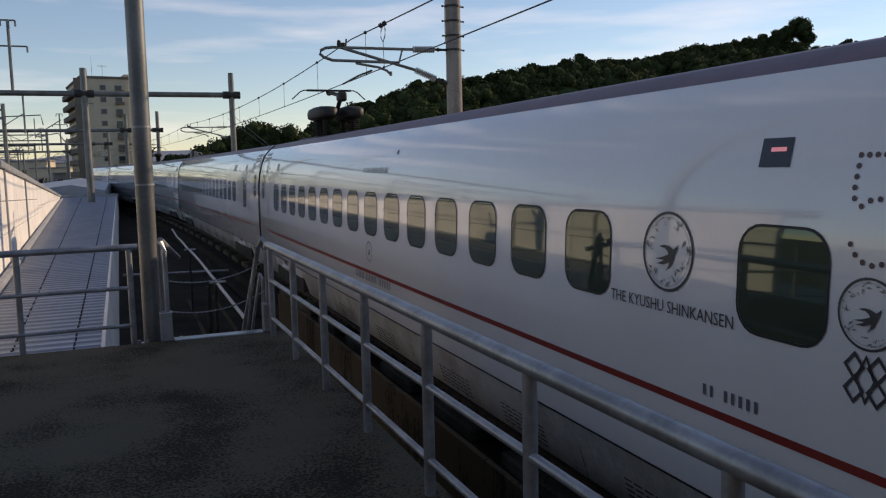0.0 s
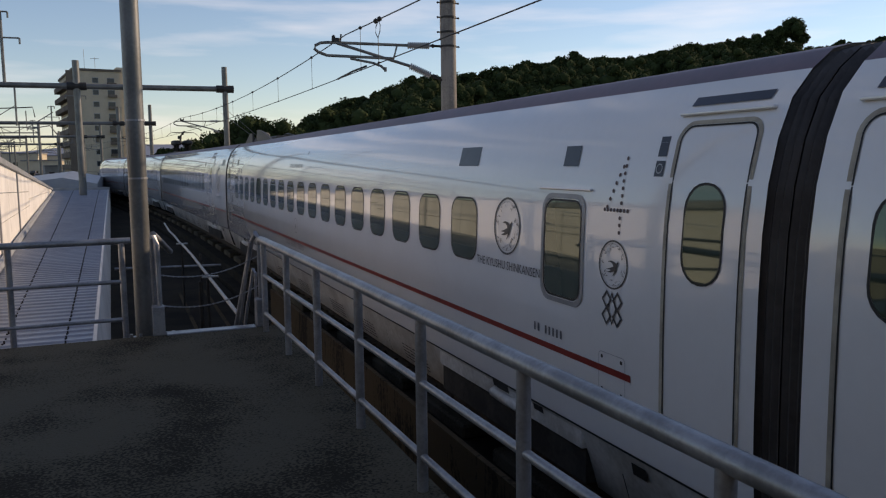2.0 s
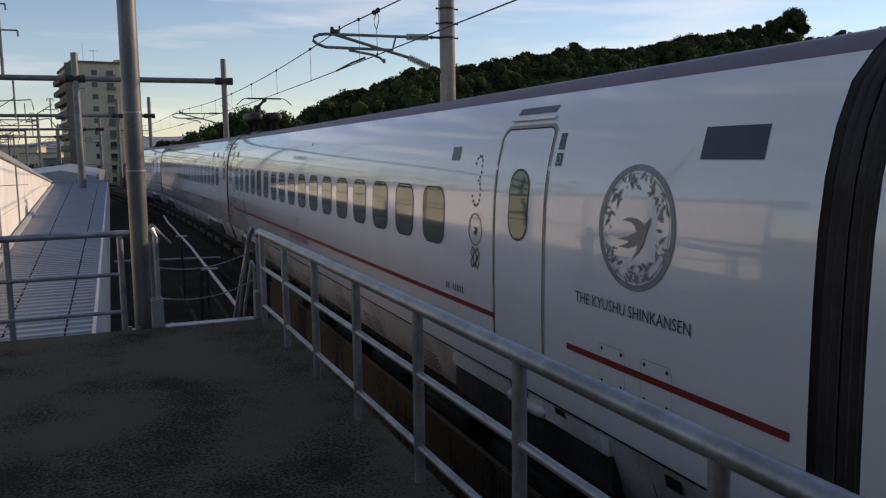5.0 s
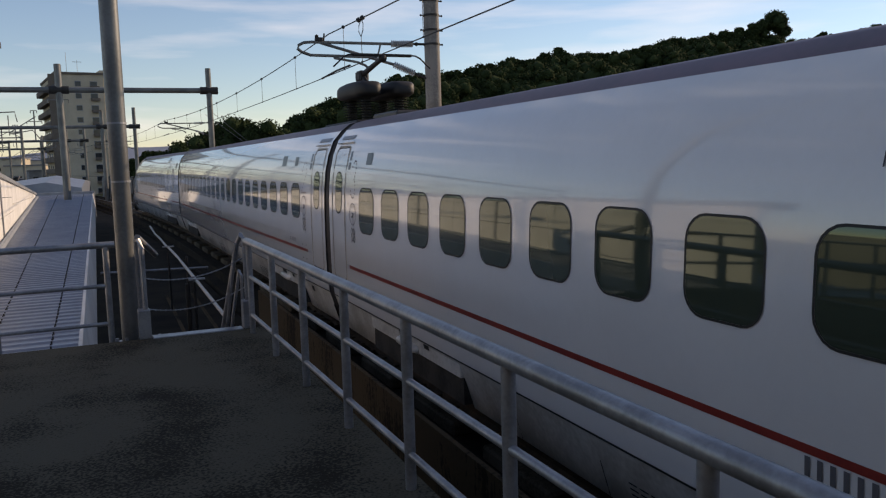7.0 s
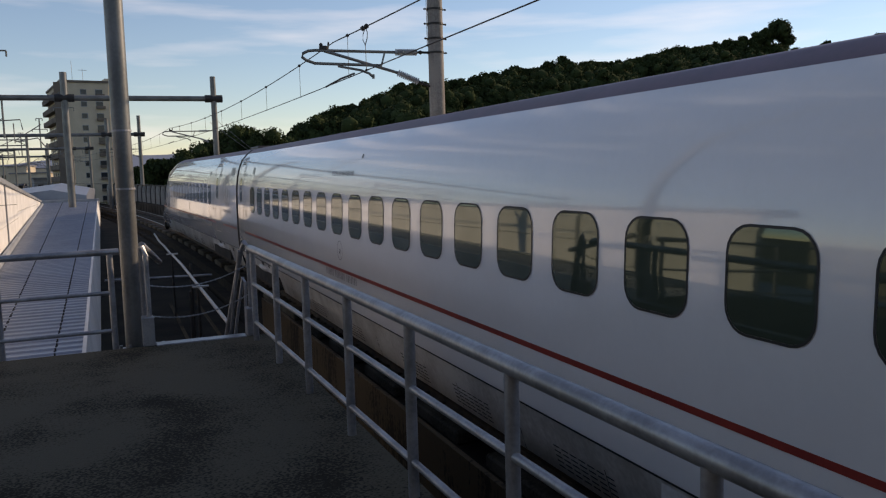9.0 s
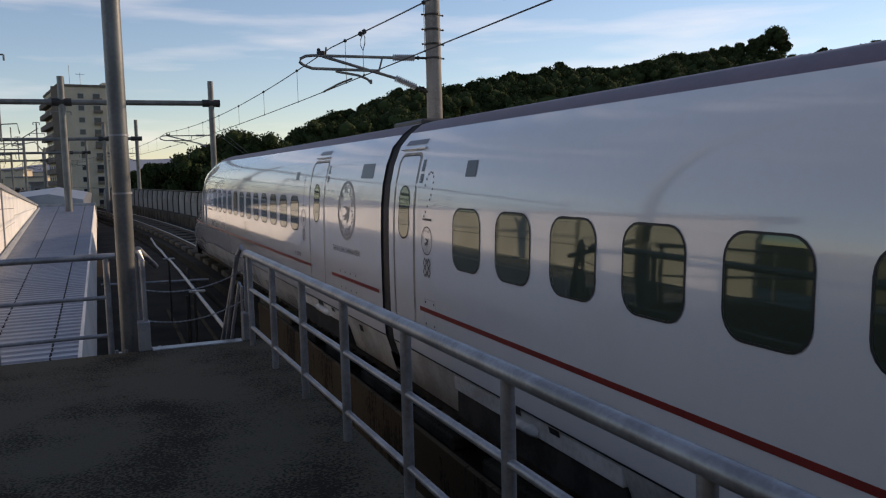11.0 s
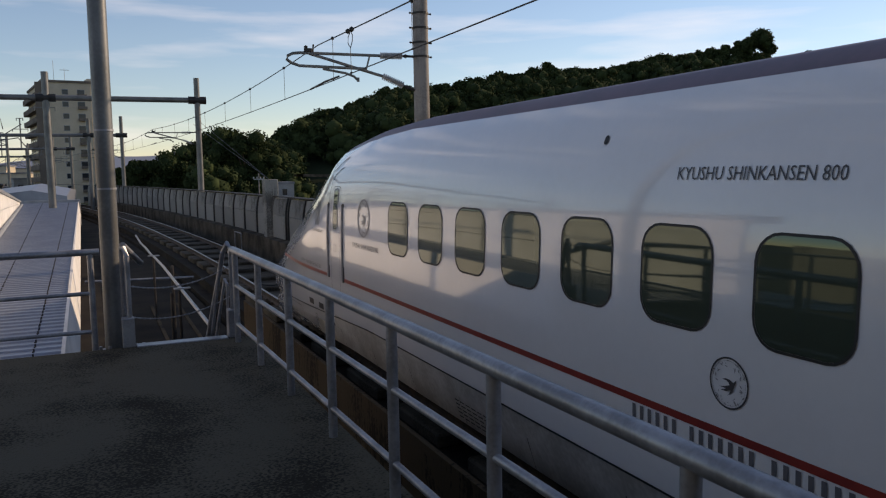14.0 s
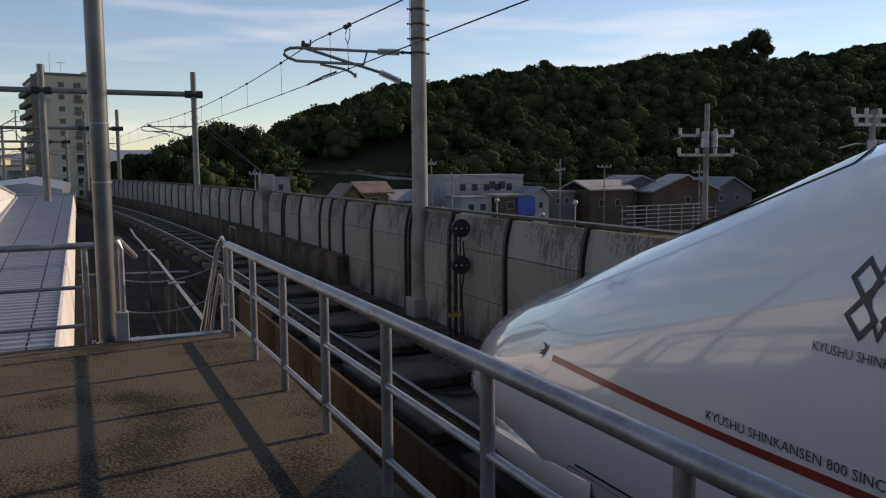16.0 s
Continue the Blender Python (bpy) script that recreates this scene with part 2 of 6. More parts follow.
def sweep(bm, section, ys, closed=True):
    """Sweep a section of (x, z) along the track."""
    rings = [[bm.verts.new((along(x, y)[0], y, z)) for x, z in section] for y in ys]
    k = len(section)
    for ra, rb in zip(rings, rings[1:]):
        for i in range(k if closed else k - 1):
            bm.faces.new((ra[i], ra[(i + 1) % k], rb[(i + 1) % k], rb[i]))
    if closed:
        bm.faces.new(rings[0])
        bm.faces.new(rings[-1][::-1])
    return bm


YS = [-140, -60, -20, 0, 10, 16, 20, 25, 30, 36, 42, 50, 58, 66, 75, 85, 95, 105, 120, 140, 160, 185, 210, 240]


# ---- ground and viaduct ----
P = 1.35  # platform top
TRACK = 5.157
bm = B()
bmesh.ops.create_grid(bm, x_segments=40, y_segments=40, size=2500, matrix=Matrix.Translation((0, 900, -7.0)))
tagged(part("ground", bm, M_GROUND), "dry mixed ground below the viaduct", "ground", kind="structure")
bm = sweep(B(), [(3.2, -0.8), (8.3, -0.8), (8.3, -2.6), (3.2, -2.6)], YS)
tagged(part("viaduct_deck", bm, M_DECK), "dark dirty concrete viaduct deck under the tracks", "deck", kind="structure")
bm = sweep(B(), [(-16, -0.9), (3.1, -0.9), (3.1, -2.6), (-16, -2.6)], YS)
tagged(part("lower_deck", bm, M_DECK), "dark lower walkway deck between platform and track", "deck", kind="structure")

# platform end on which the camera stands
bm = B()
box(bm, -6.0, 1.50, -60, 8.62, P - 0.35, P)
floor = tagged(part("platform", bm, M_FLOOR), "worn grey concrete platform floor with stains", "floor", kind="structure")
bm = B()
box(bm, 1.18, 1.44, -60, 8.5, -2.0, P - 0.35)
tagged(part("platform_wall", bm, M_RUST), "rust-stained concrete wall under the platform edge", "wall", kind="structure")

# track: slab, blocks and rails
bm = sweep(B(), [(3.55, -0.8), (3.55, -0.50), (6.8, -0.50), (6.8, -0.8)], YS)
tagged(part("track_bed", bm, M_DECK), "dark concrete track bed", "track bed", kind="structure")
bm = sweep(B(), [(3.02, -2.6), (3.02, 0.28), (3.08, 0.28), (3.08, -2.6)], [-60, -20, 0, 5, 10, 15, 18])
tagged(part("trough_wall", bm, M_RUST), "brown stained low concrete wall beside the track", "wall", kind="structure")
slab_me = mesh_of(box(B(), -1.12, 1.12, -0.8, 0.8, -0.50, -0.31, 0.03), M_SLAB)
bed = thing("track", "concrete slab track with two steel rails", "track", kind="structure")
for i in range(70):
    y = -9.6 + 2.45 * i
    piece("slab", slab_me, bed, pose(TRACK - 0.1 + bend(y), y, 0, 0, 0, turn(y)))
for x in (TRACK - 0.1 - 0.7175, TRACK - 0.1 + 0.7175):
    bm = sweep(B(), [(x - 0.065, -0.31), (x + 0.065, -0.31), (x + 0.02, -0.26), (x + 0.02, -0.185), (x + 0.034, -0.152), (x - 0.034, -0.152), (x - 0.02, -0.185), (x - 0.02, -0.26)], YS)
    part("rail", bm, M_RAIL, bed)
    bm = sweep(B(), [(x - 0.033, -0.151), (x + 0.033, -0.151), (x + 0.026, -0.14), (x - 0.026, -0.14)], YS)
    part("rail_head", bm, M_RAILTOP, bed, "polished rail head")
clip_me = mesh_of(box(B(), -0.12, 0.12, -0.06, 0.06, -0.31, -0.285, 0.01), M_RAIL)
for i in range(90):
    y = 3 + 0.62 * i
    for x in (TRACK - 0.8175, TRACK + 0.6175):
        piece("rail_clip", clip_me, bed, pose(x + bend(y), y, 0, 0, 0, turn(y)))
# cable loops lying on the slabs
for i in range(9):
    y = 6.35 + 4.55 * i
    bm = pipe(B(), [(TRACK - 0.52 + bend(y) + 0.75 * k / 12, y - 0.06 * k / 12 - 0.42 * math.sin(math.pi * k / 12), -0.28) for k in range(13)], 0.018, 6)
    part("cable", bm, M_WIRE, bed)

# walkway and noise wall on the far side of the track
WX = 7.6
bm = sweep(B(), [(6.95, -0.8), (6.95, -0.62), (WX, -0.62), (WX, -0.8)], YS)
tagged(part("walkway", bm, M_SLAB), "concrete walkway beside the track", "walkway", kind="structure")
wall = thing("noise_wall", "stained precast concrete noise wall with dark steel posts", "wall", kind="structure")


def wall_x(z):
    """The wall leans out over its upper half metre."""
    return WX + 0.02 + max(0.0, z - 1.2) ** 2 * 0.18


PANEL = 2.7


def slabs(z0, z1):
    bm = B()
    n = 3
    rows = [z0 + 0.008 + (z1 - z0 - 0.016) * k / n for k in range(n + 1)]
    ring = [(wall_x(z) - WX, z) for z in rows] + [(wall_x(z) - WX + 0.11, z) for z in rows[::-1]]
    vs = [[bm.verts.new((x, y, z)) for x, z in ring] for y in (0.06, PANEL - 0.06)]
    k = len(ring)
    for i in range(k):
        bm.faces.new((vs[0][i], vs[0][(i + 1) % k], vs[1][(i + 1) % k], vs[1][i]))
    bm.faces.new(vs[0])
    bm.faces.new(vs[1][::-1])
    return mesh_of(bm, M_CONC)


panel_mes = [slabs(a, b) for a, b in zip([-0.7, 0.28, 1.30], [0.28, 1.30, 2.03])]
bm = B()
for za, zb in zip([-0.8, 0.2, 1.2, 1.5, 1.8], [0.2, 1.2, 1.5, 1.8, 2.08]):
    xa, xb = wall_x(za) - WX - 0.07, wall_x(zb) - WX - 0.07
    q = [(xa, za), (xa + 0.2, za), (xb + 0.2, zb), (xb, zb)]
    vs = [[bm.verts.new((x, y, z)) for x, z in q] for y in (-0.045, 0.045)]
    for i in range(4):
        bm.faces.new((vs[0][i], vs[0][(i + 1) % 4], vs[1][(i + 1) % 4], vs[1][i]))
    bm.faces.new(vs[0])
    bm.faces.new(vs[1][::-1])
post_me = mesh_of(bm, M_DARKSTEEL)
for i in range(44):
    y = -4.92 + PANEL * i
    m = pose(WX + bend(y), y, 0, 0, 0, turn(y + PANEL / 2))
    for me in panel_mes:
        piece("panel", me, wall, m)
    piece("post", post_me, wall, m)
# joints where two posts stand side by side, and a middle post
for y in (19.14, 26.3, 32.5):
    piece("post", post_me, wall, pose(WX + bend(y), y, 0, 0, 0, turn(y)))
bm = sweep(B(), [(wall_x(2.04) - 0.07, 2.085), (wall_x(2.04) + 0.16, 2.085), (wall_x(2.04) + 0.16, 2.13), (wall_x(2.04) - 0.07, 2.13)], YS)
part("coping", bm, M_DARKSTEEL, wall, "dark steel coping")
# lower concrete plinth that ends near the big pole
bm = sweep(B(), [(7.22, -0.75), (7.22, 0.30), (7.58, 0.34), (7.58, -0.75)], [y for y in [24.3, 27, 30, 36, 42, 50, 58, 66, 75, 85, 95, 105]])
part("plinth", bm, M_SLAB, wall, "low concrete plinth")
# concrete pier standing in the wall
bm = box(B(), -0.16, 0.42, -0.3, 0.3, -0.8, 2.85, 0.02)
pier = part("wall_pier", bm, M_CONC)
pier.matrix_basis = pose(WX - 0.1 + bend(35.6), 35.6, 0, 0, 0, turn(35))
tagged(pier, "tall square concrete pier in the noise wall", "pier")


# ---- overhead line ----
def insulator(bm, a, b, r, sheds=9):
    """A ribbed insulator, turned as one piece."""
    a, b = Vector(a), Vector(b)
    turnm = (b - a).to_track_quat("Z", "Y").to_matrix()
    span = (b - a).length
    rad = [(0.0, 0.5)] + [q for k in range(sheds) for q in (((k + 0.3) / sheds, 0.5), ((k + 0.5) / sheds, 1.0), ((k + 0.62) / sheds, 0.95), ((k + 0.75) / sheds, 0.5))] + [(1.0, 0.5)]
    rings = [[bm.verts.new(a + turnm @ Vector((r * q * math.cos(w), r * q * math.sin(w), span * u))) for w in (2 * math.pi * j / 14 for j in range(14))] for u, q in rad]
    for ra, rb in zip(rings, rings[1:]):
        for j in range(14):
            bm.faces.new((ra[j], ra[(j + 1) % 14], rb[(j + 1) % 14], rb[j]))
    bm.faces.new(rings[0][::-1])
    bm.faces.new(rings[-1])


def cantilever(parent, px, cx, name="cantilever"):
    """A bracket from the pole at px out over the track centre cx; local to the pole's foot."""
    arm = part(name, B(), M_POLE, parent)
    e = cx - px + 2.44
    bm = pipe(B(), [(-1.06, 0, 5.85), (e - 3.0, 0, 5.84), (e - 3.17, 0, 5.82), (e - 3.29, 0, 5.76), (e - 3.31, 0, 5.68), (e - 3.22, 0, 5.61), (e - 3.02, 0, 5.545), (e - 1.44, 0, 5.53)], 0.036, 8)
    part("top_tube", bm, M_POLE, arm)
    part("brace_tube", tube(B(), (e - 2.78, 0, 5.83), (-1.01, 0, 5.37), 0.036, 8), M_POLE, arm)
    part("strut", tube(B(), (-1.42, 0, 5.50), (-1.32, 0, 5.84), 0.022, 8), M_POLE, arm)
    bm = pipe(B(), [(e - 2.47, 0, 5.56), (e - 2.46, 0, 5.49), (e - 1.92, 0, 5.41), (e - 1.72, 0, 5.34), (e - 1.64, 0, 5.27)], 0.03, 8)
    tube(bm, (e - 1.62, 0, 5.32), (e - 1.62, 0, 5.22), 0.035, 8)
    part("steady_arm", bm, M_POLE, arm)
    for a, b, c in (((-1.06, 0, 5.85), (-0.50, 0, 5.865), (-0.19, 0, 5.865)), ((-1.01, 0, 5.37), (-0.48, 0, 5.165), (-0.17, 0, 5.05))):
        bm = B()
        insulator(bm, a, b, 0.085, 11)
        part("insulator", bm, M_INSUL, arm, "ribbed pale insulator")
        bm = tube(B(), b, c, 0.03, 8)
        ball(bm, Vector(b).lerp(Vector(c), 0.3), 0.055, 1)
        part("hinge", bm, M_DARKSTEEL, arm)
    bm = box(B(), e - 2.90, e - 2.72, -0.04, 0.04, 5.86, 5.95, 0.01)
    ball(bm, (e - 2.86, 0, 5.97), 0.05, 1)
    tube(bm, (e - 2.70, 0, 5.86), (e - 2.68, 0, 6.04), 0.02, 6)
    part("clamp", bm, M_DARKSTEEL, arm)
    return arm


CATS = [-17.6, 18.4, 54.5, 90.5, 126.5, 162.0]
for i, y in enumerate(CATS):
    g = thing("catenary_pole", "grey concrete catenary pole with a bracket over the track", "pole", "catenary poles along the noise wall")
    g.matrix_basis = pose(WX + bend(y) + {True: 0.3, False: 0.0}[i > 1], y, 0, 0, 0, turn(y))
    conc = i == 1
    bm = tube(B(), (0, 0, -0.8), (0, 0, 9.35 if i > 1 else 10.5), 0.205, 20, 0.175)
    part("pole", bm, M_CONC_POLE if conc else M_POLE, g, smooth=True)
    if conc:
        part("base_block", box(B(), -0.3, 0.3, -0.3, 0.3, -0.8, -0.15, 0.02), M_CONC, g, "concrete base block")
        for z in (5.865, 6.2, 6.55, 6.9, 7.3):
            bm = B()
            tube(bm, (0, 0, z - 0.025), (0, 0, z + 0.025), 0.2, 16)
            tube(bm, (-0.27, 0, z), (0.27, 0, z), 0.018, 6)
            ball(bm, (-0.27, 0, z), 0.03, 1)
            ball(bm, (0.27, 0, z), 0.03, 1)
            part("pole_band", bm, M_DARKSTEEL, g)
    cantilever(g, WX, TRACK)

# contact and messenger wires, droppers
line = thing("overhead_wire", "thin dark overhead contact and messenger wires", "wire")


def wire_z(y):
    """The messenger wire hangs between the poles."""
    for a, b in zip(CATS, CATS[1:]):
        if a <= y <= b:
            u = (y - a) / (b - a)
            return 6.05 - 4 * 0.28 * u * (1 - u)
    return 5.9


ys = [y * 0.5 for y in range(-35, 325)]
bm = pipe(B(), [(TRACK - 0.1 + bend(y), y, 5.11) for y in ys[::4]], 0.011, 6)
part("contact_wire", bm, M_WIRE, line)
bm = pipe(B(), [(TRACK - 0.1 + bend(y), y, wire_z(y)) for y in ys[::2]], 0.013, 6)
part("messenger_wire", bm, M_WIRE, line)
for i in range(34):
    y = -15.6 + 4.7 * i
    if min(abs(y - c) for c in CATS) < 0.9:
        continue
    x = TRACK - 0.1 + bend(y)
    bm = tube(B(), (x, y, 5.11), (x, y, wire_z(y)), 0.006, 5)
    ball(bm, (x, y, wire_z(y)), 0.045, 1)
    ball(bm, (x, y, 5.11), 0.022, 1)
    part("dropper", bm, M_WIRE, line)
X = TRACK - 0.1
bm = pipe(B(), [(X, 15.95, 5.98), (X, 16.15, 5.86), (X, 16.17, 5.74), (X, 16.02, 5.62), (X, 15.88, 5.74), (X, 15.86, 5.86), (X, 16.0, 5.98)], 0.009, 6)
tube(bm, (X, 16.02, 5.62), (X, 16.0, 5.13), 0.007, 5)
ball(bm, (X, 15.9, 5.98), 0.06, 1)
ball(bm, (X, 16.16, 5.98), 0.06, 1)
ball(bm, (X, 16.0, 5.12), 0.03, 1)
part("jumper", bm, M_WIRE, line)
for c in CATS[1:5]:
    x0, x1 = TRACK - 0.1 + bend(c - 1.5), TRACK - 0.1 + bend(c + 0.9)
    bm = pipe(B(), [(x0, c - 1.5, 5.15), (x0 + 0.01, c - 0.4, 5.16), (x1, c + 0.9, 5.11)], 0.022, 6)
    part("splice_bar", bm, M_WIRE, line)

# gantries across all tracks
for y, z, x_near, x_left in ((54.5, 7.93, -2.13, -26.0), (90.5, 7.4, 0.2, -30), (126.5, 7.2, -4.5, -34), (162.0, 7.0, -10.0, -40)):
    g = thing("gantry", "grey tubular steel gantry spanning the tracks", "gantry", "gantries over the tracks")
    g.matrix_basis = pose(0, y, 0)
    xr = WX + bend(y) + 0.3
    part("beam", tube(B(), (x_left, 0, z), (xr, 0, z), 0.17, 12), M_POLE, g, smooth=True)
    for x in (x_near, x_left):
        part("column", tube(B(), (x, 0, -2.6), (x, 0, z + 1.55), 0.235, 14, 0.2), M_POLE, g, smooth=True)
    for x in (x_near, xr):
        part("collar", tube(B(), (x - 0.55, 0, z), (x + 0.55, 0, z), 0.24, 12), M_DARKSTEEL, g)
    # wire frames hung under and on the beam over the left tracks
    for x in (x_near - 3.4, x_near - 9.2):
        bm = pipe(B(), [(x - 1.1, 0, z - 1.9), (x - 1.0, 0, z - 1.4), (x + 0.9, 0, z - 1.3), (x + 1.0, 0, z - 1.9)], 0.035, 6)
        tube(bm, (x, 0, z), (x, 0, z - 2.4), 0.06, 6)
        tube(bm, (x - 1.2, 0, z - 2.0), (x, 0, z - 1.2), 0.025, 6)
        part("drop_bracket", bm, M_POLE, g)
    xm = x_near - 3.9
    bm = tube(B(), (xm, 0, z), (xm, 0, z + 4.3), 0.09, 8)
    for zz, w in ((2.75, 0.95), (4.25, 0.4)):
        tube(bm, (xm - w, 0, z + zz), (xm + w, 0, z + zz), 0.05, 6)
        for xx in (-w, w):
            tube(bm, (xm + xx, 0, z + zz - 0.35), (xm + xx, 0, z + zz), 0.06, 6)
    part("top_mast", bm, M_POLE, g)
for x in (-5.4, -5.6, -11.2):
    part("left_wire", pipe(B(), [(x + bend(y), y, 5.2 + 0.5 * math.cos((y - 54.5) / 36 * 2 * math.pi)) for y in range(30, 165, 4)], 0.014, 5), M_WIRE, line)

# ---- long low roof beside the platform end ----
roof = thing("walkway_roof", "white ribbed sheet-metal roof below the platform end", "roof", kind="structure")
RZ, RXR = 1.24, -0.36


def roof_edge(y):
    return RXR - 0.0088 * (y - 9)


def wall_at(y):
    return -1.42 - 0.0484 * y


prof = [(0.2725 * k + d, h) for k in range(2) for d, h in ((0, 0.0), (0.02, 0.02), (0.075, 0.02), (0.095, 0.0))] + [(0.545, 0.0)]
for i in range(105):
    y = 8.66 + 0.545 * i
    bm = B()
    xl = min(-2.6, wall_at(y) + 0.02) if y > 14 else -6.0
    ra = [bm.verts.new((xl, y + d, RZ + h)) for d, h in prof]
    rb = [bm.verts.new((roof_edge(y + d), y + d, RZ + h)) for d, h in prof]
    for k in range(len(prof) - 1):
        bm.faces.new((ra[k], ra[k + 1], rb[k + 1], rb[k]))
    part("sheet", bm, M_SHEET, roof)
bm = B()
for i in range(105):
    y = 8.66 + 0.545 * i
    for x, n in ((roof_edge(y) - 0.27 - 0.006 * (y - 9), 4), (-1.22 - 0.0355 * (y - 9), 3)):
        for k in range(n):
            yy = y + 0.06 + 0.135 * k
            tube(bm, (x, yy, RZ), (x, yy, RZ + 0.035), 0.010, 6)
tagged(part("bolt", bm, M_DARKSTEEL, roof), kind="stuff")
bm = B()
vs = [[bm.verts.new(v) for v in ((e, yy, RZ + 0.04), (e + 0.04, yy, RZ + 0.04), (e + 0.13, yy, RZ - 0.9), (e + 0.09, yy, RZ - 0.9))] for yy, e in ((8.66, roof_edge(8.66)), (65.9, roof_edge(65.9)))]
for i in range(4):
    bm.faces.new((vs[0][i], vs[0][(i + 1) % 4], vs[1][(i + 1) % 4], vs[1][i]))
bm.faces.new(vs[0])
bm.faces.new(vs[1][::-1])
part("fascia", bm, M_PANEL, roof, "pale vertical fascia")
part("end_cap", box(B(), -5.0, RXR - 0.35, 65.9, 66.4, -0.5, RZ + 0.2, 0.01), M_EDGE, roof)
bm = B()
for k in range(14):
    box(bm, RXR - 1.6, RXR - 1.1, 10 + 4 * k, 10.3 + 4 * k, -2.0, RZ - 0.02)
tagged(part("support", bm, M_DARKSTEEL, roof), kind="stuff")
# the sunlit panel wall beside the roof, its top falling away
pw = thing("panel_wall", "white panelled wall with a grey sloping coping", "wall", kind="structure")


def top_z(y):
    return 3.24 - 0.0404 * (y - 17.4)


cuts = [9.0 + 3.1 * k for k in range(17)] + [61.5]
for ya, yb in zip(cuts, cuts[1:]):
    n = 3 if ya < 30 else 2
    for j in range(n):
        bm = B()
        cs = []
        for yy in (ya + 0.015, yb - 0.015):
            lo, hi, x = RZ + 0.05, max(top_z(yy), RZ + 0.1), wall_at(yy)
            za, zb = lo + (hi - lo) * j / n + 0.008, lo + (hi - lo) * (j + 1) / n - 0.008
            cs.append([bm.verts.new(v) for v in ((x, yy, za), (x, yy, zb), (x - 0.12, yy, zb), (x - 0.12, yy, za))])
        for i in range(4):
            bm.faces.new((cs[0][i], cs[0][(i + 1) % 4], cs[1][(i + 1) % 4], cs[1][i]))
        bm.faces.new(cs[0])
        bm.faces.new(cs[1][::-1])
        part("panel", bm, M_PANEL, pw)
bm = B()
cs = []
for yy in (9.0, 61.9):
    z, x = max(top_z(yy), RZ + 0.1), wall_at(yy)
    cs.append([bm.verts.new(v) for v in ((x + 0.07, yy, z), (x + 0.07, yy, z + 0.12), (x - 0.7, yy, z + 0.3), (x - 0.7, yy, z))])
for i in range(4):
    bm.faces.new((cs[0][i], cs[0][(i + 1) % 4], cs[1][(i + 1) % 4], cs[1][i]))
bm.faces.new(cs[0])
bm.faces.new(cs[1][::-1])
part("coping", bm, M_EDGE, pw, "grey sloping coping")
part("kerb", pipe(B(), [(wall_at(y) + 0.1, y, RZ + 0.06) for y in (9, 25, 45, 61.8)], 0.08, 6), M_EDGE, pw)
for y in (14.2, 18.3, 24.6):
    part("down_strip", box(B(), wall_at(y) - 0.02, wall_at(y) + 0.035, y - 0.05, y + 0.05, RZ + 0.05, top_z(y)), M_EDGE, pw)
# further roof beyond the first
bm = B()
vs = [[bm.verts.new(v) for v in ((-1.6, y, z), (-4.0, y, z + 0.5), (-9.0, y, z - 0.1), (-9.0, y, z - 3.5), (-1.6, y, z - 3.5))] for y, z in ((67, 1.7), (82, 2.1), (110, 1.6))]
for ra, rb in zip(vs, vs[1:]):
    for i in range(5):
        bm.faces.new((ra[i], ra[(i + 1) % 5], rb[(i + 1) % 5], rb[i]))
bm.faces.new(vs[0])
bm.faces.new(vs[-1][::-1])
tagged(part("far_roof", bm, M_SHEET), "grey-white sheet roof further along the line", "roof", kind="structure")

# ---- railings at the platform end ----
RAILS = (0.193, 0.593, 0.956)
g = thing("railing", "galvanised steel pipe railing along the platform edge", "railing")
rx = lambda y: 1.350 + (7.2 - y) * 0.0168
y_end = -12.0
bm = pipe(B(), [(rx(8.5), 8.52, P + 0.92), (rx(8.4), 8.45, P + 0.953), (rx(8.3), 8.30, P + RAILS[2])] + [(rx(y), y, P + RAILS[2]) for y in (6, 3, 0, -6, y_end)], 0.0385, 12)
part("top_rail", bm, M_STEEL, g, smooth=True)
for h in RAILS[:2]:
    part("rail", tube(B(), (rx(8.33), 8.33, P + h), (rx(y_end), y_end, P + h), 0.021, 10), M_STEEL, g, smooth=True)
for i in range(19):
    y = 8.33 - 1.118 * i
    bm = tube(B(), (rx(y), y, P), (rx(y), y, P + RAILS[2] - 0.02), 0.0305, 12)
    part("post", bm, M_STEEL, g, smooth=True)

g = thing("end_railing", "dark galvanised pipe railing across the platform end", "railing")
fy = 8.84
part("top_rail", tube(B(), (-5.5, fy - 0.1, P + 0.97), (0.06, fy, P + 0.972), 0.034, 12), M_STEEL, g, smooth=True)
for h in (0.155, 0.55):
    part("rail", tube(B(), (-5.5, fy - 0.1, P + h), (-0.02, fy, P + h), 0.021, 10), M_STEEL, g, smooth=True)
for x in (-0.03, -1.07, -2.11, -3.15, -4.2):
    part("post", tube(B(), (x, fy, P - 0.12), (x, fy, P + 0.96), 0.031, 12), M_STEEL, g, smooth=True)

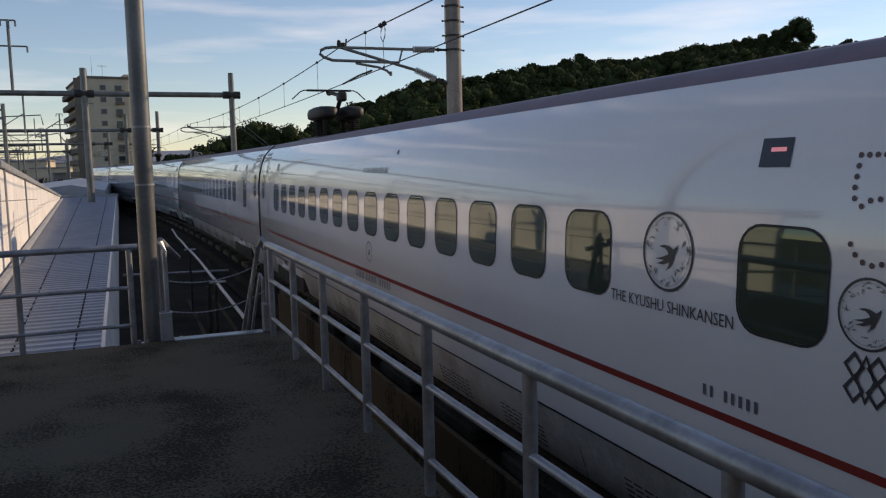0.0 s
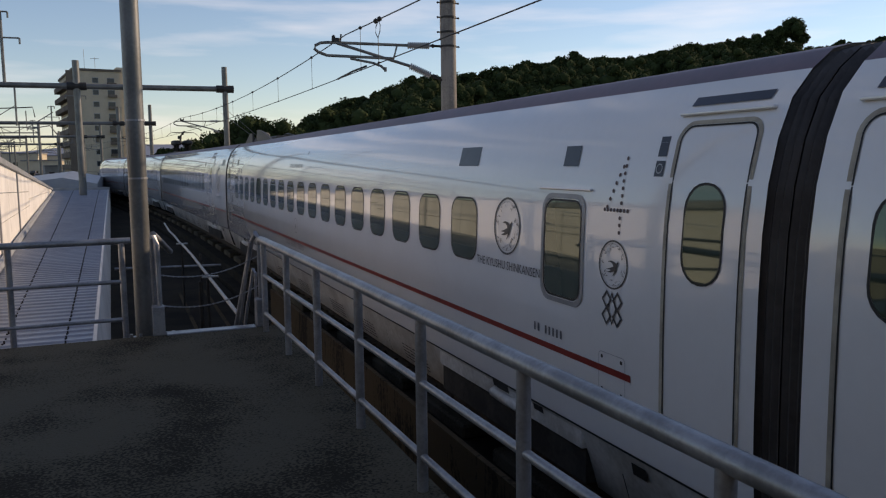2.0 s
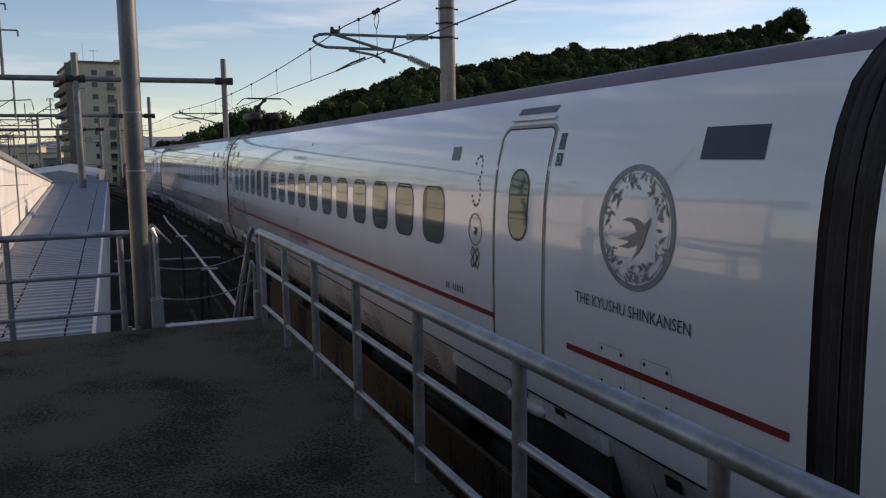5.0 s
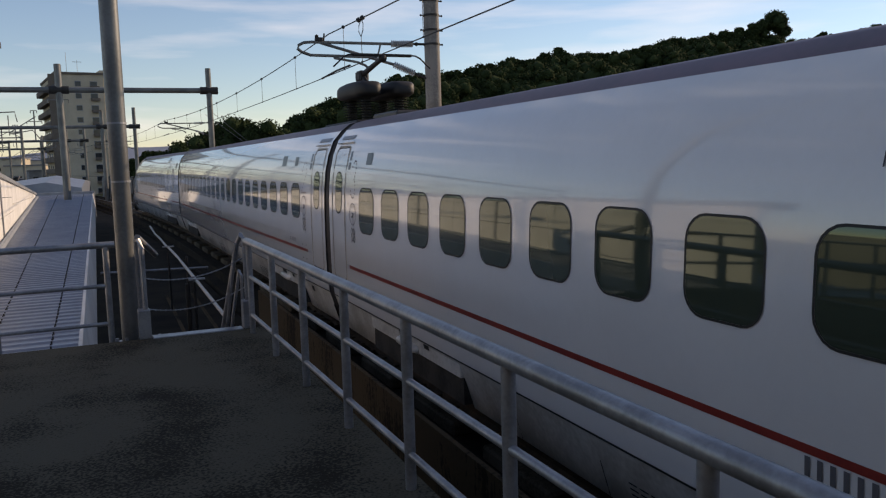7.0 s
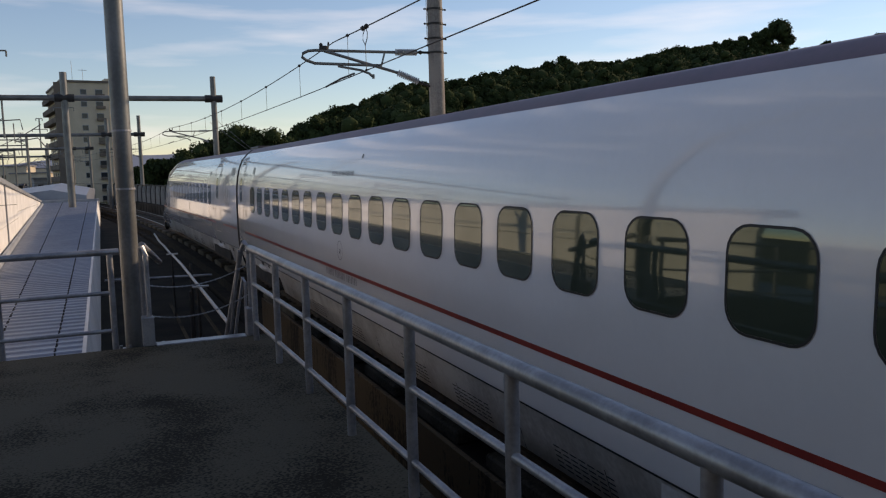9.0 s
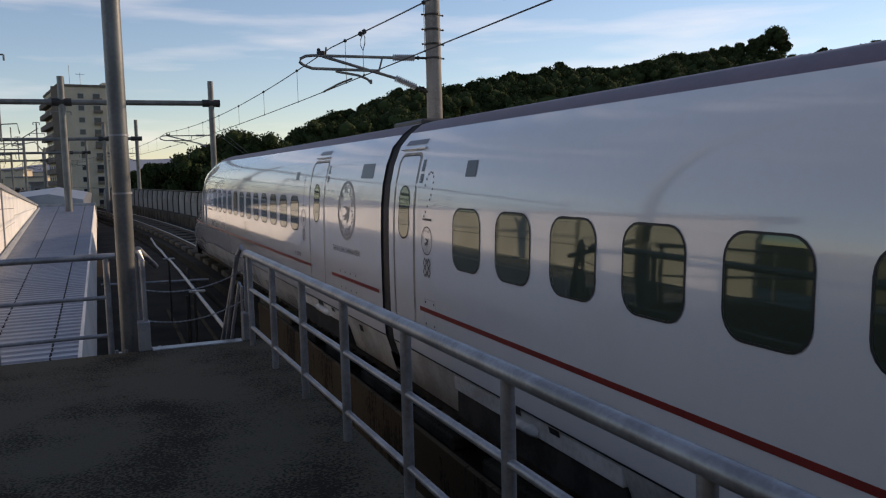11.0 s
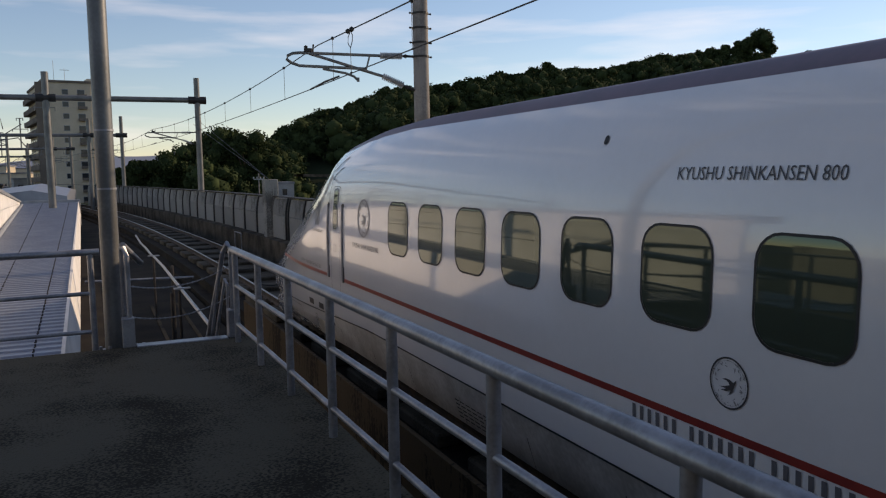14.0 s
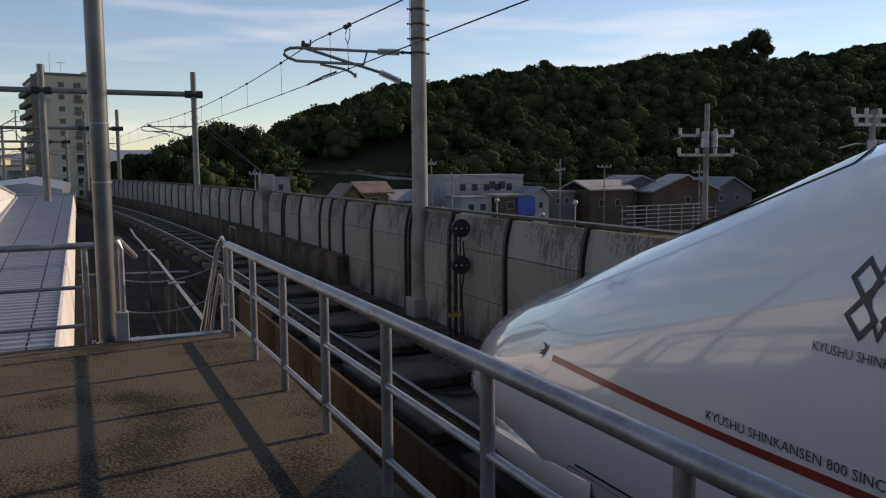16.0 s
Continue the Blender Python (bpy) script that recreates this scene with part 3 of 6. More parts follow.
g = thing("lamp_pole", "tall tapered grey steel pole at the platform end", "pole")
part("pole", tube(B(), (0.160, 9.0, P - 0.12), (0.19, 9.0, 9.2), 0.094, 24, 0.09), M_POLE, g, smooth=True)
part("base_plate", box(B(), -0.03, 0.37, 8.85, 9.2, P - 0.14, P - 0.1, 0.008), M_STEEL, g)
for zz in (2.95, 3.55):
    part("strap", tube(B(), (0.171, 9.0, zz), (0.171, 9.0, zz + 0.02), 0.098, 20), M_EDGE, g)
for dx, dy in ((-0.13, -0.08), (0.29, -0.08), (-0.04, -0.1), (0.22, -0.1)):
    part("bolt", tube(B(), (0.15 + dx, 8.97 + dy, P - 0.1), (0.15 + dx, 8.97 + dy, P - 0.02), 0.018, 8), M_STEEL, g)

# stairs down to the track with gate posts, chains and handrails
g = thing("stairs", "steel stairs from the platform end down to the track", "stairs")
part("nosing", box(B(), 0.36, 1.27, 8.56, 8.72, P - 0.05, P + 0.012, 0.006), M_STEEL, g, "bright metal nosing")
tread_me = mesh_of(box(B(), 0.36, 1.28, 0, 0.26, -0.035, 0, 0.006), M_DARKSTEEL)
for k in range(11):
    piece("tread", tread_me, g, pose(0, 8.74 + 0.24 * k, P - 0.19 * (k + 1)))
for x in (0.38, 1.26):
    bm = tube(B(), (x, 8.7, P - 0.12), (x, 11.5, P - 2.2), 0.05, 6)
    part("stringer", bm, M_DARKSTEEL, g)
for x in (0.29, 1.34):
    bm = pipe(B(), [(x + 0.02, 8.66, P + 0.1), (x + 0.02, 8.66, P + 0.92), (x, 8.70, P + 1.01), (x - 0.02, 8.78, P + 1.0), (x - 0.02, 8.84, P + 0.9), (x - 0.02, 8.86, P - 0.1)] if x < 1 else
              [(x, 8.66, P), (x, 8.66, P + 0.95), (x - 0.02, 8.74, P + 1.0), (x - 0.05, 8.84, P + 0.9), (x - 0.19, 9.3, P - 0.1), (x - 0.22, 9.4, P - 0.4)], 0.027, 8)
    part("gate_post", bm, M_STEEL, g, smooth=True)
    part("post_shoe", box(B(), x - 0.06, x + 0.06, 8.58, 8.74, P, P + 0.3, 0.008), M_STEEL, g)
bm = pipe(B(), [(1.30, 8.78, P - 0.1), (1.31, 8.78, P + 0.56), (1.30, 8.86, P + 0.6), (1.23, 9.0, P + 0.1), (1.19, 9.1, P - 0.3)], 0.018, 8)
part("brace", bm, M_STEEL, g)
bm = tube(B(), (1.27, 8.8, P + 0.9), (1.17, 9.25, P - 0.2), 0.02, 8)
part("brace", bm, M_STEEL, g)
for z0 in (0.62, 0.30):
    bm = B()
    for k in range(22):
        u = k / 21
        ball(bm, (0.31 + 1.02 * u, 8.68, P + z0 - 0.2 * 4 * u * (1 - u) * 0.5 + 0.14 * u), 0.011, 1)
    bm2 = pipe(bm, [(0.31 + 1.02 * k / 21, 8.68, P + z0 - 0.4 * (k / 21) * (1 - k / 21) + 0.14 * k / 21) for k in range(22)], 0.006, 5)
    part("chain", bm2, M_STEEL, g, "sagging steel chain")
part("handrail", pipe(B(), [(1.5, 11.9, 0.90), (1.5, 15.8, 0.92), (1.5, 19.9, 0.94), (1.5, 23.0, 0.90)], 0.03, 8), M_STEEL, g, smooth=True)
part("handrail", pipe(B(), [(1.5, 23.6, 0.86), (1.5, 26.5, 0.86), (1.5, 29.2, 0.80), (1.44, 31.0, 0.95)], 0.03, 8), M_STEEL, g, smooth=True)
for x, y, z in ((1.46, 15.8, 0.90), (1.30, 15.6, 0.90), (1.5, 23.2, 0.87), (1.62, 19.0, 1.05)):
    part("handrail_post", tube(B(), (x, y, -0.9), (x, y, z), 0.03, 8), M_DARKSTEEL, g)
for y, z in ((15.8, 0.93), (23.2, 0.89)):
    part("post_cap", box(B(), 1.36, 1.66, y - 0.05, y + 0.05, z, z + 0.03), M_STEEL, g)
part("crossbar", tube(B(), (-0.3, 27, -0.15), (2.95, 27, -0.22), 0.04, 8), M_STEEL, g)
part("stub_pipe", tube(B(), (0.29, 9.05, 2.36), (0.52, 10.3, 2.04), 0.035, 10), M_STEEL, g)
for x in (1.5, 2.27):
    part("ground_strip", box(B(), x, x + 0.08, 16, 26, -0.9, -0.87), M_RUST, g)

# railway signal in front of the wall
g = thing("railway_signal", "dark round-headed railway signal with cables before the wall", "signal")
sx, sy = 7.30, 15.7
part("mast", tube(B(), (sx, sy, -0.62), (sx, sy, 1.8), 0.045, 10), M_DARKSTEEL, g)
for dx in (-0.14, 0.12):
    part("rail_frame", tube(B(), (sx + dx, sy, -0.62), (sx + dx, sy, 1.85), 0.018, 6), M_DARKSTEEL, g)
for k in range(7):
    part("rung", tube(B(), (sx - 0.14, sy, -0.3 + 0.3 * k), (sx + 0.12, sy, -0.3 + 0.3 * k), 0.016, 6), M_STEEL, g)
for z in (0.98, 1.78):
    head = part("signal_head", tube(B(), (sx + 0.08, sy - 0.05, z), (sx + 0.06, sy - 0.2, z), 0.2, 20), M_GASKET, g)
    for k in (-1, 0, 1):
        part("lamp_lens", ball(B(), (sx + 0.06 + 0.13 * k, sy - 0.2, z), 0.026, 1), M_INSUL, head)
part("yellow_plate", box(B(), sx - 0.2, sx + 0.1, sy - 0.08, sy - 0.05, -0.16, -0.08), M_YELLOW, g, "small yellow plate")
part("cable", pipe(B(), [(sx + 0.16, sy - 0.06, 1.5), (sx + 0.2, sy - 0.06, 0.9), (sx + 0.12, sy - 0.06, 0.4), (sx + 0.16, sy - 0.06, -0.6)], 0.02, 6), M_WIRE, g)
# low rail loop by the plinth
g = thing("hoop_rail", "small bent pipe hoop on the walkway", "hoop")
bm = pipe(B(), [(6.9 + bend(39), 38.6, -0.6), (6.9 + bend(39), 38.6, 0.3), (6.9 + bend(40), 40.2, 0.3), (6.9 + bend(40), 40.2, -0.6)], 0.03, 8)
part("hoop", bm, M_STEEL, g)


# ---- the train ----
LEN, NOSE = 24.34, 26.8
PROFILE = [(1.40, 0.22), (1.50, 0.30), (1.60, 0.62), (1.655, 0.86), (1.685, 1.20), (1.69, 1.5), (1.69, 1.9), (1.685, 2.3), (1.67, 2.65), (1.635, 2.95), (1.57, 3.22),
           (1.47, 3.46), (1.32, 3.63), (1.16, 3.75), (1.0, 3.79), (0.7, 3.815), (0.35, 3.835), (0.0, 3.84)]
PX, PZ = np.array([p[0] for p in PROFILE]), np.array([p[1] for p in PROFILE])
TU = [0, 0.12, 0.4, 0.8, 1.2, 2.25, 3.5, 4.5, 5.75, 7.0, 8.5, 10.0]
TOP = [0.92, 1.14, 1.35, 1.56, 1.70, 2.06, 2.50, 2.85, 3.28, 3.59, 3.77, 3.84]
WU = [0, 0.05, 0.15, 0.4, 0.8, 1.5, 3.0, 5.0, 7.0, 9.0]
WID = [0.18, 0.45, 0.68, 0.98, 1.20, 1.40, 1.585, 1.665, 1.69, 1.69]


def section(u):
    """Half section at u metres behind the nose tip, as points (x, z) from the skirt to the roof's middle."""
    top, wid = np.interp(u, TU, TOP), np.interp(u, WU, WID)
    if u >= 10:
        return PX, PZ
    z = 0.22 + (PZ - 0.22) * (top - 0.22) / (3.84 - 0.22)
    x = PX * wid / 1.69
    f = np.clip((z - 0.22) / (top - 0.22), 0, 1)
    round_x = wid * np.sqrt(np.clip(1 - np.clip((f - 0.22) / 0.78, 0, 1) ** 2.1, 0, 1))
    k = np.clip(1 - u / 6.8, 0, 1) ** 0.8
    low = np.clip(0.62 + f * 1.5, 0, 1) if u < 3 else 1.0
    x = ((1 - k) * x + k * np.minimum(round_x, wid) ) * (1 - (1 - low) * max(0, 1 - u / 3))
    x[-1] = 0
    return x, z


def side_x(u, z):
    xs, zs = section(max(u, 0.0))
    return float(np.interp(z, zs[:-1], xs[:-1]))


def hull(stations, i0, i1, sides=(-1, 1)):
    """Both sides of the body between profile rows i0 and i1; stations are (y, u)."""
    bm = B()
    for side in sides:
        rings = []
        for y, u in stations:
            xs, zs = section(u)
            rings.append([bm.verts.new((side * xs[i], y, zs[i])) for i in range(i0, i1 + 1)])
        for ra, rb in zip(rings, rings[1:]):
            for k in range(i1 - i0):
                bm.faces.new((ra[k], ra[k + 1], rb[k + 1], rb[k]) if side < 0 else (ra[k], rb[k], rb[k + 1], ra[k + 1]))
    bmesh.ops.remove_doubles(bm, verts=bm.verts, dist=0.0005)
    return bm


def put(name, pts, faces, u_of, material, parent, lift=0.004, label=""):
    """Lay flat shapes of (y, z) points on the near side of the body."""
    bm = B()
    vs = [bm.verts.new((-(side_x(u_of(y), z) + lift), y, z)) for y, z in pts]
    for f in faces:
        bm.faces.new([vs[i] for i in f])
    me = bpy.data.meshes.new("mesh")
    bm.normal_update()
    for f in bm.faces:
        if f.normal.x > 0:
            f.normal_flip()
    bm.to_mesh(me)
    bm.free()
    me.materials.append(material)
    ob = new(name, me)
    ob.parent = parent
    if label:
        tagged(ob, label)
    return ob


def rounded(y, z, w, h, r, n=5):
    pts = []
    for cy, cz, a0 in ((y + w / 2 - r, z + h / 2 - r, 0), (y - w / 2 + r, z + h / 2 - r, 90), (y - w / 2 + r, z - h / 2 + r, 180), (y + w / 2 - r, z - h / 2 + r, 270)):
        for k in range(n + 1):
            a = radians(a0 + 90 * k / n)
            pts.append((cy + r * math.cos(a), cz + r * math.sin(a)))
    return pts


def fill(pts):
    """A fan over a rounded shape, with its middle."""
    c = (sum(p[0] for p in pts) / len(pts), sum(p[1] for p in pts) / len(pts))
    n = len(pts)
    return pts + [c], [(i, (i + 1) % n, n) for i in range(n)]


def strips(pts):
    """Level strips over a rounded rectangle, so that the pane bends only as the body does."""
    n = len(pts) // 4
    pairs = [(pts[i], pts[2 * n - 1 - i]) for i in range(n - 1, -1, -1)]
    (ra, la), (rb, lb) = (pts[0], pts[2 * n - 1]), (pts[4 * n - 1], pts[2 * n])
    for k in range(1, 6):
        f = k / 6
        pairs.append(((ra[0], ra[1] + (rb[1] - ra[1]) * f), (la[0], la[1] + (lb[1] - la[1]) * f)))
    pairs += [(pts[4 * n - 1 - j], pts[2 * n + j]) for j in range(n)]
    out = [p for pair in pairs for p in pair]
    return out, [(2 * k, 2 * k + 1, 2 * k + 3, 2 * k + 2) for k in range(len(pairs) - 1)]


def ring(outer, inner):
    # long straight sides get points on the way, so that they follow the curved body
    oo, ii = [], []
    for k in range(len(outer)):
        a, b, c, d = outer[k], outer[(k + 1) % len(outer)], inner[k], inner[(k + 1) % len(inner)]
        m = max(1, int(math.hypot(b[0] - a[0], b[1] - a[1]) / 0.16))
        for j in range(m):
            f = j / m
            oo.append((a[0] + (b[0] - a[0]) * f, a[1] + (b[1] - a[1]) * f))
            ii.append((c[0] + (d[0] - c[0]) * f, c[1] + (d[1] - c[1]) * f))
    outer, inner = oo, ii
    n = len(outer)
    return outer + inner, [(i, (i + 1) % n, n + (i + 1) % n, n + i) for i in range(n)]


def bars(pairs, z0=None):
    """Rectangles given as (y0, y1, z0, z1)."""
    pts, faces = [], []
    for a, b, c, d in pairs:
        k = len(pts)
        m = max(1, int(abs(b - a) / 0.6))
        for j in range(m + 1):
            yy = a + (b - a) * j / m
            pts += [(yy, c), (yy, d)]
        faces += [(k + 2 * j, k + 2 * j + 2, k + 2 * j + 3, k + 2 * j + 1) for j in range(m)]
    return pts, faces


def pane(y, z, w, h, r, car, u_of, name="window"):
    outer, inner = rounded(y, z, w + 0.035, h + 0.035, r + 0.017), rounded(y, z, w, h, r)
    rim = put(name, *ring(outer, inner), u_of, M_GASKET, car, 0.006)
    glass = put("pane", *strips(inner), u_of, M_GLASS, rim, 0.004)
    glass.data.polygons.foreach_set("use_smooth", [True] * len(glass.data.polygons))
    return rim


BIRD = [(-0.32, 0.11), (-0.2, 0.15), (-0.09, 0.165), (0.03, 0.155), (0.12, 0.13), (0.245, 0.07), (0.33, 0.13), (0.41, 0.21), (0.39, 0.11), (0.35, 0.03), (0.285, -0.11), (0.22, -0.28),
        (0.1, -0.40), (-0.04, -0.49), (0.065, -0.37), (0.11, -0.25), (-0.13, -0.33), (-0.415, -0.33), (-0.185, -0.256), (-0.12, -0.215), (-0.47, -0.21), (-0.165, -0.14), (0.065, -0.057), (0.008, 0.03), (-0.09, 0.085)]


def swallow(y, z, d, car, u_of, ringed=True, grey=False):
    """A round crest with a plain bird shape in it."""
    large = d > 0.7 or grey
    material = M_GREY if large else M_PRINT
    r, n = d / 2, 40
    circ = lambda rr: [(y + rr * math.cos(2 * math.pi * k / n), z + rr * math.sin(2 * math.pi * k / n)) for k in range(n)]
    crest = None
    if ringed:
        crest = put("crest", *ring(circ(r), circ(r * (0.90 if large else 0.93))), u_of, material, car, 0.005, "grey printed round crest")
        put("crest_ring", *ring(circ(r * 0.86), circ(r * 0.85)), u_of, M_GREY, crest, 0.005)
        rr = random.Random(int(d * 100))
        pts, faces = [], []
        for clump in (0.2, 0.75, 1.35, 2.1, 2.75, 3.5, 4.2, 4.75, 5.5):
            for k in range(13 if large else 6):
                a, q = clump + rr.gauss(0, 0.17), r * min(0.86, rr.uniform(0.62, 0.9))
                s, b, k0 = r * rr.uniform(0.035, 0.12), rr.uniform(0, 3.14), len(pts)
                c = (y + q * math.cos(a), z + q * math.sin(a))
                for e, w in ((b, s), (b + 1.3, s * 0.3), (b + 3.14, s * 0.9), (b + 4.9, s * 0.28)):
                    pts.append((c[0] + w * math.cos(e), c[1] + w * math.sin(e)))
                faces.append((k0, k0 + 1, k0 + 2, k0 + 3))
        tagged(put("crest_leaves", pts, faces, u_of, M_GREY, crest, 0.006), kind="stuff")
    s = r if ringed else r * 2.2
    pts = [(y - a * s, z + b * s) for a, b in BIRD]
    put("bird_mark", pts, [tuple(range(len(pts)))], u_of, M_GREY if large else M_PRINT, crest or car, 0.007)


DIGITS = {
    1: [(0.5, k / 10) for k in range(11)] + [(0.3, 0.8), (0.4, 0.9), (0.2, 0), (0.35, 0), (0.65, 0), (0.8, 0)],
    2: [(0.5 + 0.5 * math.cos(radians(a)), 0.72 + 0.28 * math.sin(radians(a))) for a in range(180, -60, -28)] + [(0.72, 0.42), (0.5, 0.28), (0.3, 0.16), (0.1, 0.06)] + [(k / 6, 0.0) for k in range(7)],
    3: [(0.5 + 0.42 * math.cos(radians(a)), 0.76 + 0.24 * math.sin(radians(a))) for a in range(160, -80, -30)] + [(0.5 + 0.48 * math.cos(radians(a)), 0.26 + 0.26 * math.sin(radians(a))) for a in range(70, -170, -26)],
    4: [(0.7, k / 10) for k in range(11)] + [(0.7 - 0.1 * k, 1 - 0.11 * k) for k in range(1, 7)] + [(k / 7, 0.3) for k in range(8)],
    5: [(k / 6, 1.0) for k in range(7)] + [(0.0, 0.9), (0.0, 0.8), (0.0, 0.7), (0.02, 0.6)] + [(0.5 + 0.5 * math.cos(radians(a)), 0.3 + 0.3 * math.sin(radians(a))) for a in range(130, -160, -22)],
    6: [(0.5 + 0.5 * math.cos(radians(a)), 0.3 + 0.3 * math.sin(radians(a))) for a in range(0, 360, 26)] + [(0.05, 0.55), (0.12, 0.7), (0.25, 0.85), (0.42, 0.95), (0.6, 1.0)],
}


def numeral(n, y, z, w, h, car, u_of):
    """The car's number in dots; y runs to the left for the reader."""
    pts, faces = [], []
    for a, b in DIGITS[n]:
        cy, cz, k0 = y + w / 2 - a * w, z + b * h, len(pts)
        pts += [(cy + 0.016 * math.cos(q), cz + 0.016 * math.sin(q)) for q in (radians(45 * k) for k in range(8))]
        faces.append(tuple(range(k0, k0 + 8)))
    tagged(put("car_number", pts, faces, u_of, M_DOTS, car, 0.005), "dotted car number", kind="stuff")


def lozenges(y, z, s, car, u_of):
    """Three linked diamond outlines."""
    pts, faces = [], []
    for dy in (-0.22, 0.0, 0.22):
        for dz in ((0.25, -0.25) if dy else (0.0,)):
            w, h, t = (0.21, 0.31, 0.075) if dy else (0.21, 0.53, 0.075)
            o = [(w, 0), (0, h), (-w, 0), (0, -h)]
            i = [(w - t, 0), (0, h - t * 1.5), (-w + t, 0), (0, -h + t * 1.5)]
            p, f = ring([(y + s * (dy + a) * 1.08, z + s * (dz + b) * 0.84) for a, b in o], [(y + s * (dy + a) * 1.08, z + s * (dz + b) * 0.84) for a, b in i])
            faces += [tuple(q + len(pts) for q in ff) for ff in f]
            pts += p
    put("diamond_mark", pts, faces, u_of, M_PRINT, car, 0.006, "dark diamond line mark")


def lettering(text, y, z, size, car, u_of, material=None, stretch=0.92):
    """Words read from the platform: they run from the far end towards the near end. y is the middle."""
    cu = bpy.data.curves.new("words", "FONT")
    cu.body, cu.size, cu.align_x, cu.align_y, cu.resolution_u = text, size, "CENTER", "CENTER", 2
    tmp = new("words", cu)
    me = bpy.data.meshes.new_from_object(tmp.evaluated_get(bpy.context.evaluated_depsgraph_get()))
    bpy.data.objects.remove(tmp)
    for v in me.vertices:
        yy, zz = y - v.co.x * stretch, z + v.co.y
        v.co = (-(side_x(u_of(yy), zz) + 0.006), yy, zz)
    me.materials.clear()
    me.materials.append(material or M_PRINT)
    ob = new("lettering", me)
    ob.parent = car
    return ob


def small_bars(y, z, n, w, h, car, u_of):
    """Small writing too fine to read."""
    for a, b in ([(0, 2), (3, n)] if n < 12 else [(0, 6), (7, 14), (15, n)]):
        p, f = bars([(y - (k + 0.18) * w, y - (k + 0.62) * w, z - h / 2, z + h / 2) for k in range(a, b)])
        tagged(put("small_print", p, f, u_of, M_DIM, car, 0.005), kind="stuff")


def side_door(y, car, u_of, w=0.72, plates=-1):
    """A plug door with its seal, window, rain strip and signs."""
    zc, h = 2.27, 2.12
    outer, inner = rounded(y, zc, w + 0.065, h + 0.055, 0.13), rounded(y, zc, w, h, 0.10)
    door = put("door", *ring(outer, inner), u_of, M_SEAL, car, 0.004, "white plug door with beige seal")
    outer, inner = rounded(y, zc, w - 0.005, h - 0.005, 0.098), rounded(y, zc, w - 0.03, h - 0.03, 0.09)
    put("door_gap", *ring(outer, inner), u_of, M_GASKET, door, 0.005)
    pane(y, 2.61, 0.36, 0.64, 0.165, door, u_of, "door_window")
    x = side_x(u_of(y), 3.41)
    part("rain_strip", box(B(), -x - 0.035, -x + 0.05, y - 0.43, y + 0.43, 3.395, 3.42, 0.008), M_PAINT, door)
    put("sign_strip", *bars([(y - 0.36, y + 0.36, 3.46, 3.52)]), u_of, M_SIGN, door, 0.008, "dark blue display strip")
    ys = y + plates * (w / 2 + 0.16)
    put("sign_plate", *bars([(ys - 0.05, ys + 0.05, 3.12, 3.26)]), u_of, M_SIGN, car, 0.005)
    put("sign_plate", *bars([(ys - 0.05, ys + 0.05, 2.98, 3.09)]), u_of, M_SIGN, car, 0.005)
    n = 14
    c = lambda rr: [(ys + rr * math.cos(2 * math.pi * k / n), 3.035 + rr * math.sin(2 * math.pi * k / n)) for k in range(n)]
    put("sign_ring", *ring(c(0.036), c(0.028)), u_of, M_INSUL, car, 0.008)
    return door


def bogie(y, car):
    bo = part("bogie", B(), M_BOGIE, car)
    for s in (-1, 1):
        part("side_frame", box(B(), s * 1.12 - 0.1, s * 1.12 + 0.1, y - 1.6, y + 1.6, 0.42, 0.68, 0.05), M_BOGIE, bo)
        for d in (-1.25, 1.25):
            w = part("wheel", tube(B(), (s * 0.68, y + d, 0.43), (s * 0.82, y + d, 0.43), 0.43, 28), M_BOGIE, bo)
            part("axle_box", box(B(), s * 1.2 - 0.1, s * 1.2 + 0.14, y + d - 0.2, y + d + 0.2, 0.28, 0.6, 0.05), M_BOGIE, bo)
            part("spring", tube(B(), (s * 1.15, y + d + 0.35, 0.3), (s * 1.15, y + d + 0.35, 0.66), 0.1, 10), M_BOGIE, bo)
        part("damper", tube(B(), (s * 1.36, y - 0.9, 0.74), (s * 1.36, y + 0.3, 0.66), 0.06, 10), M_SKIRT, bo)
    return bo


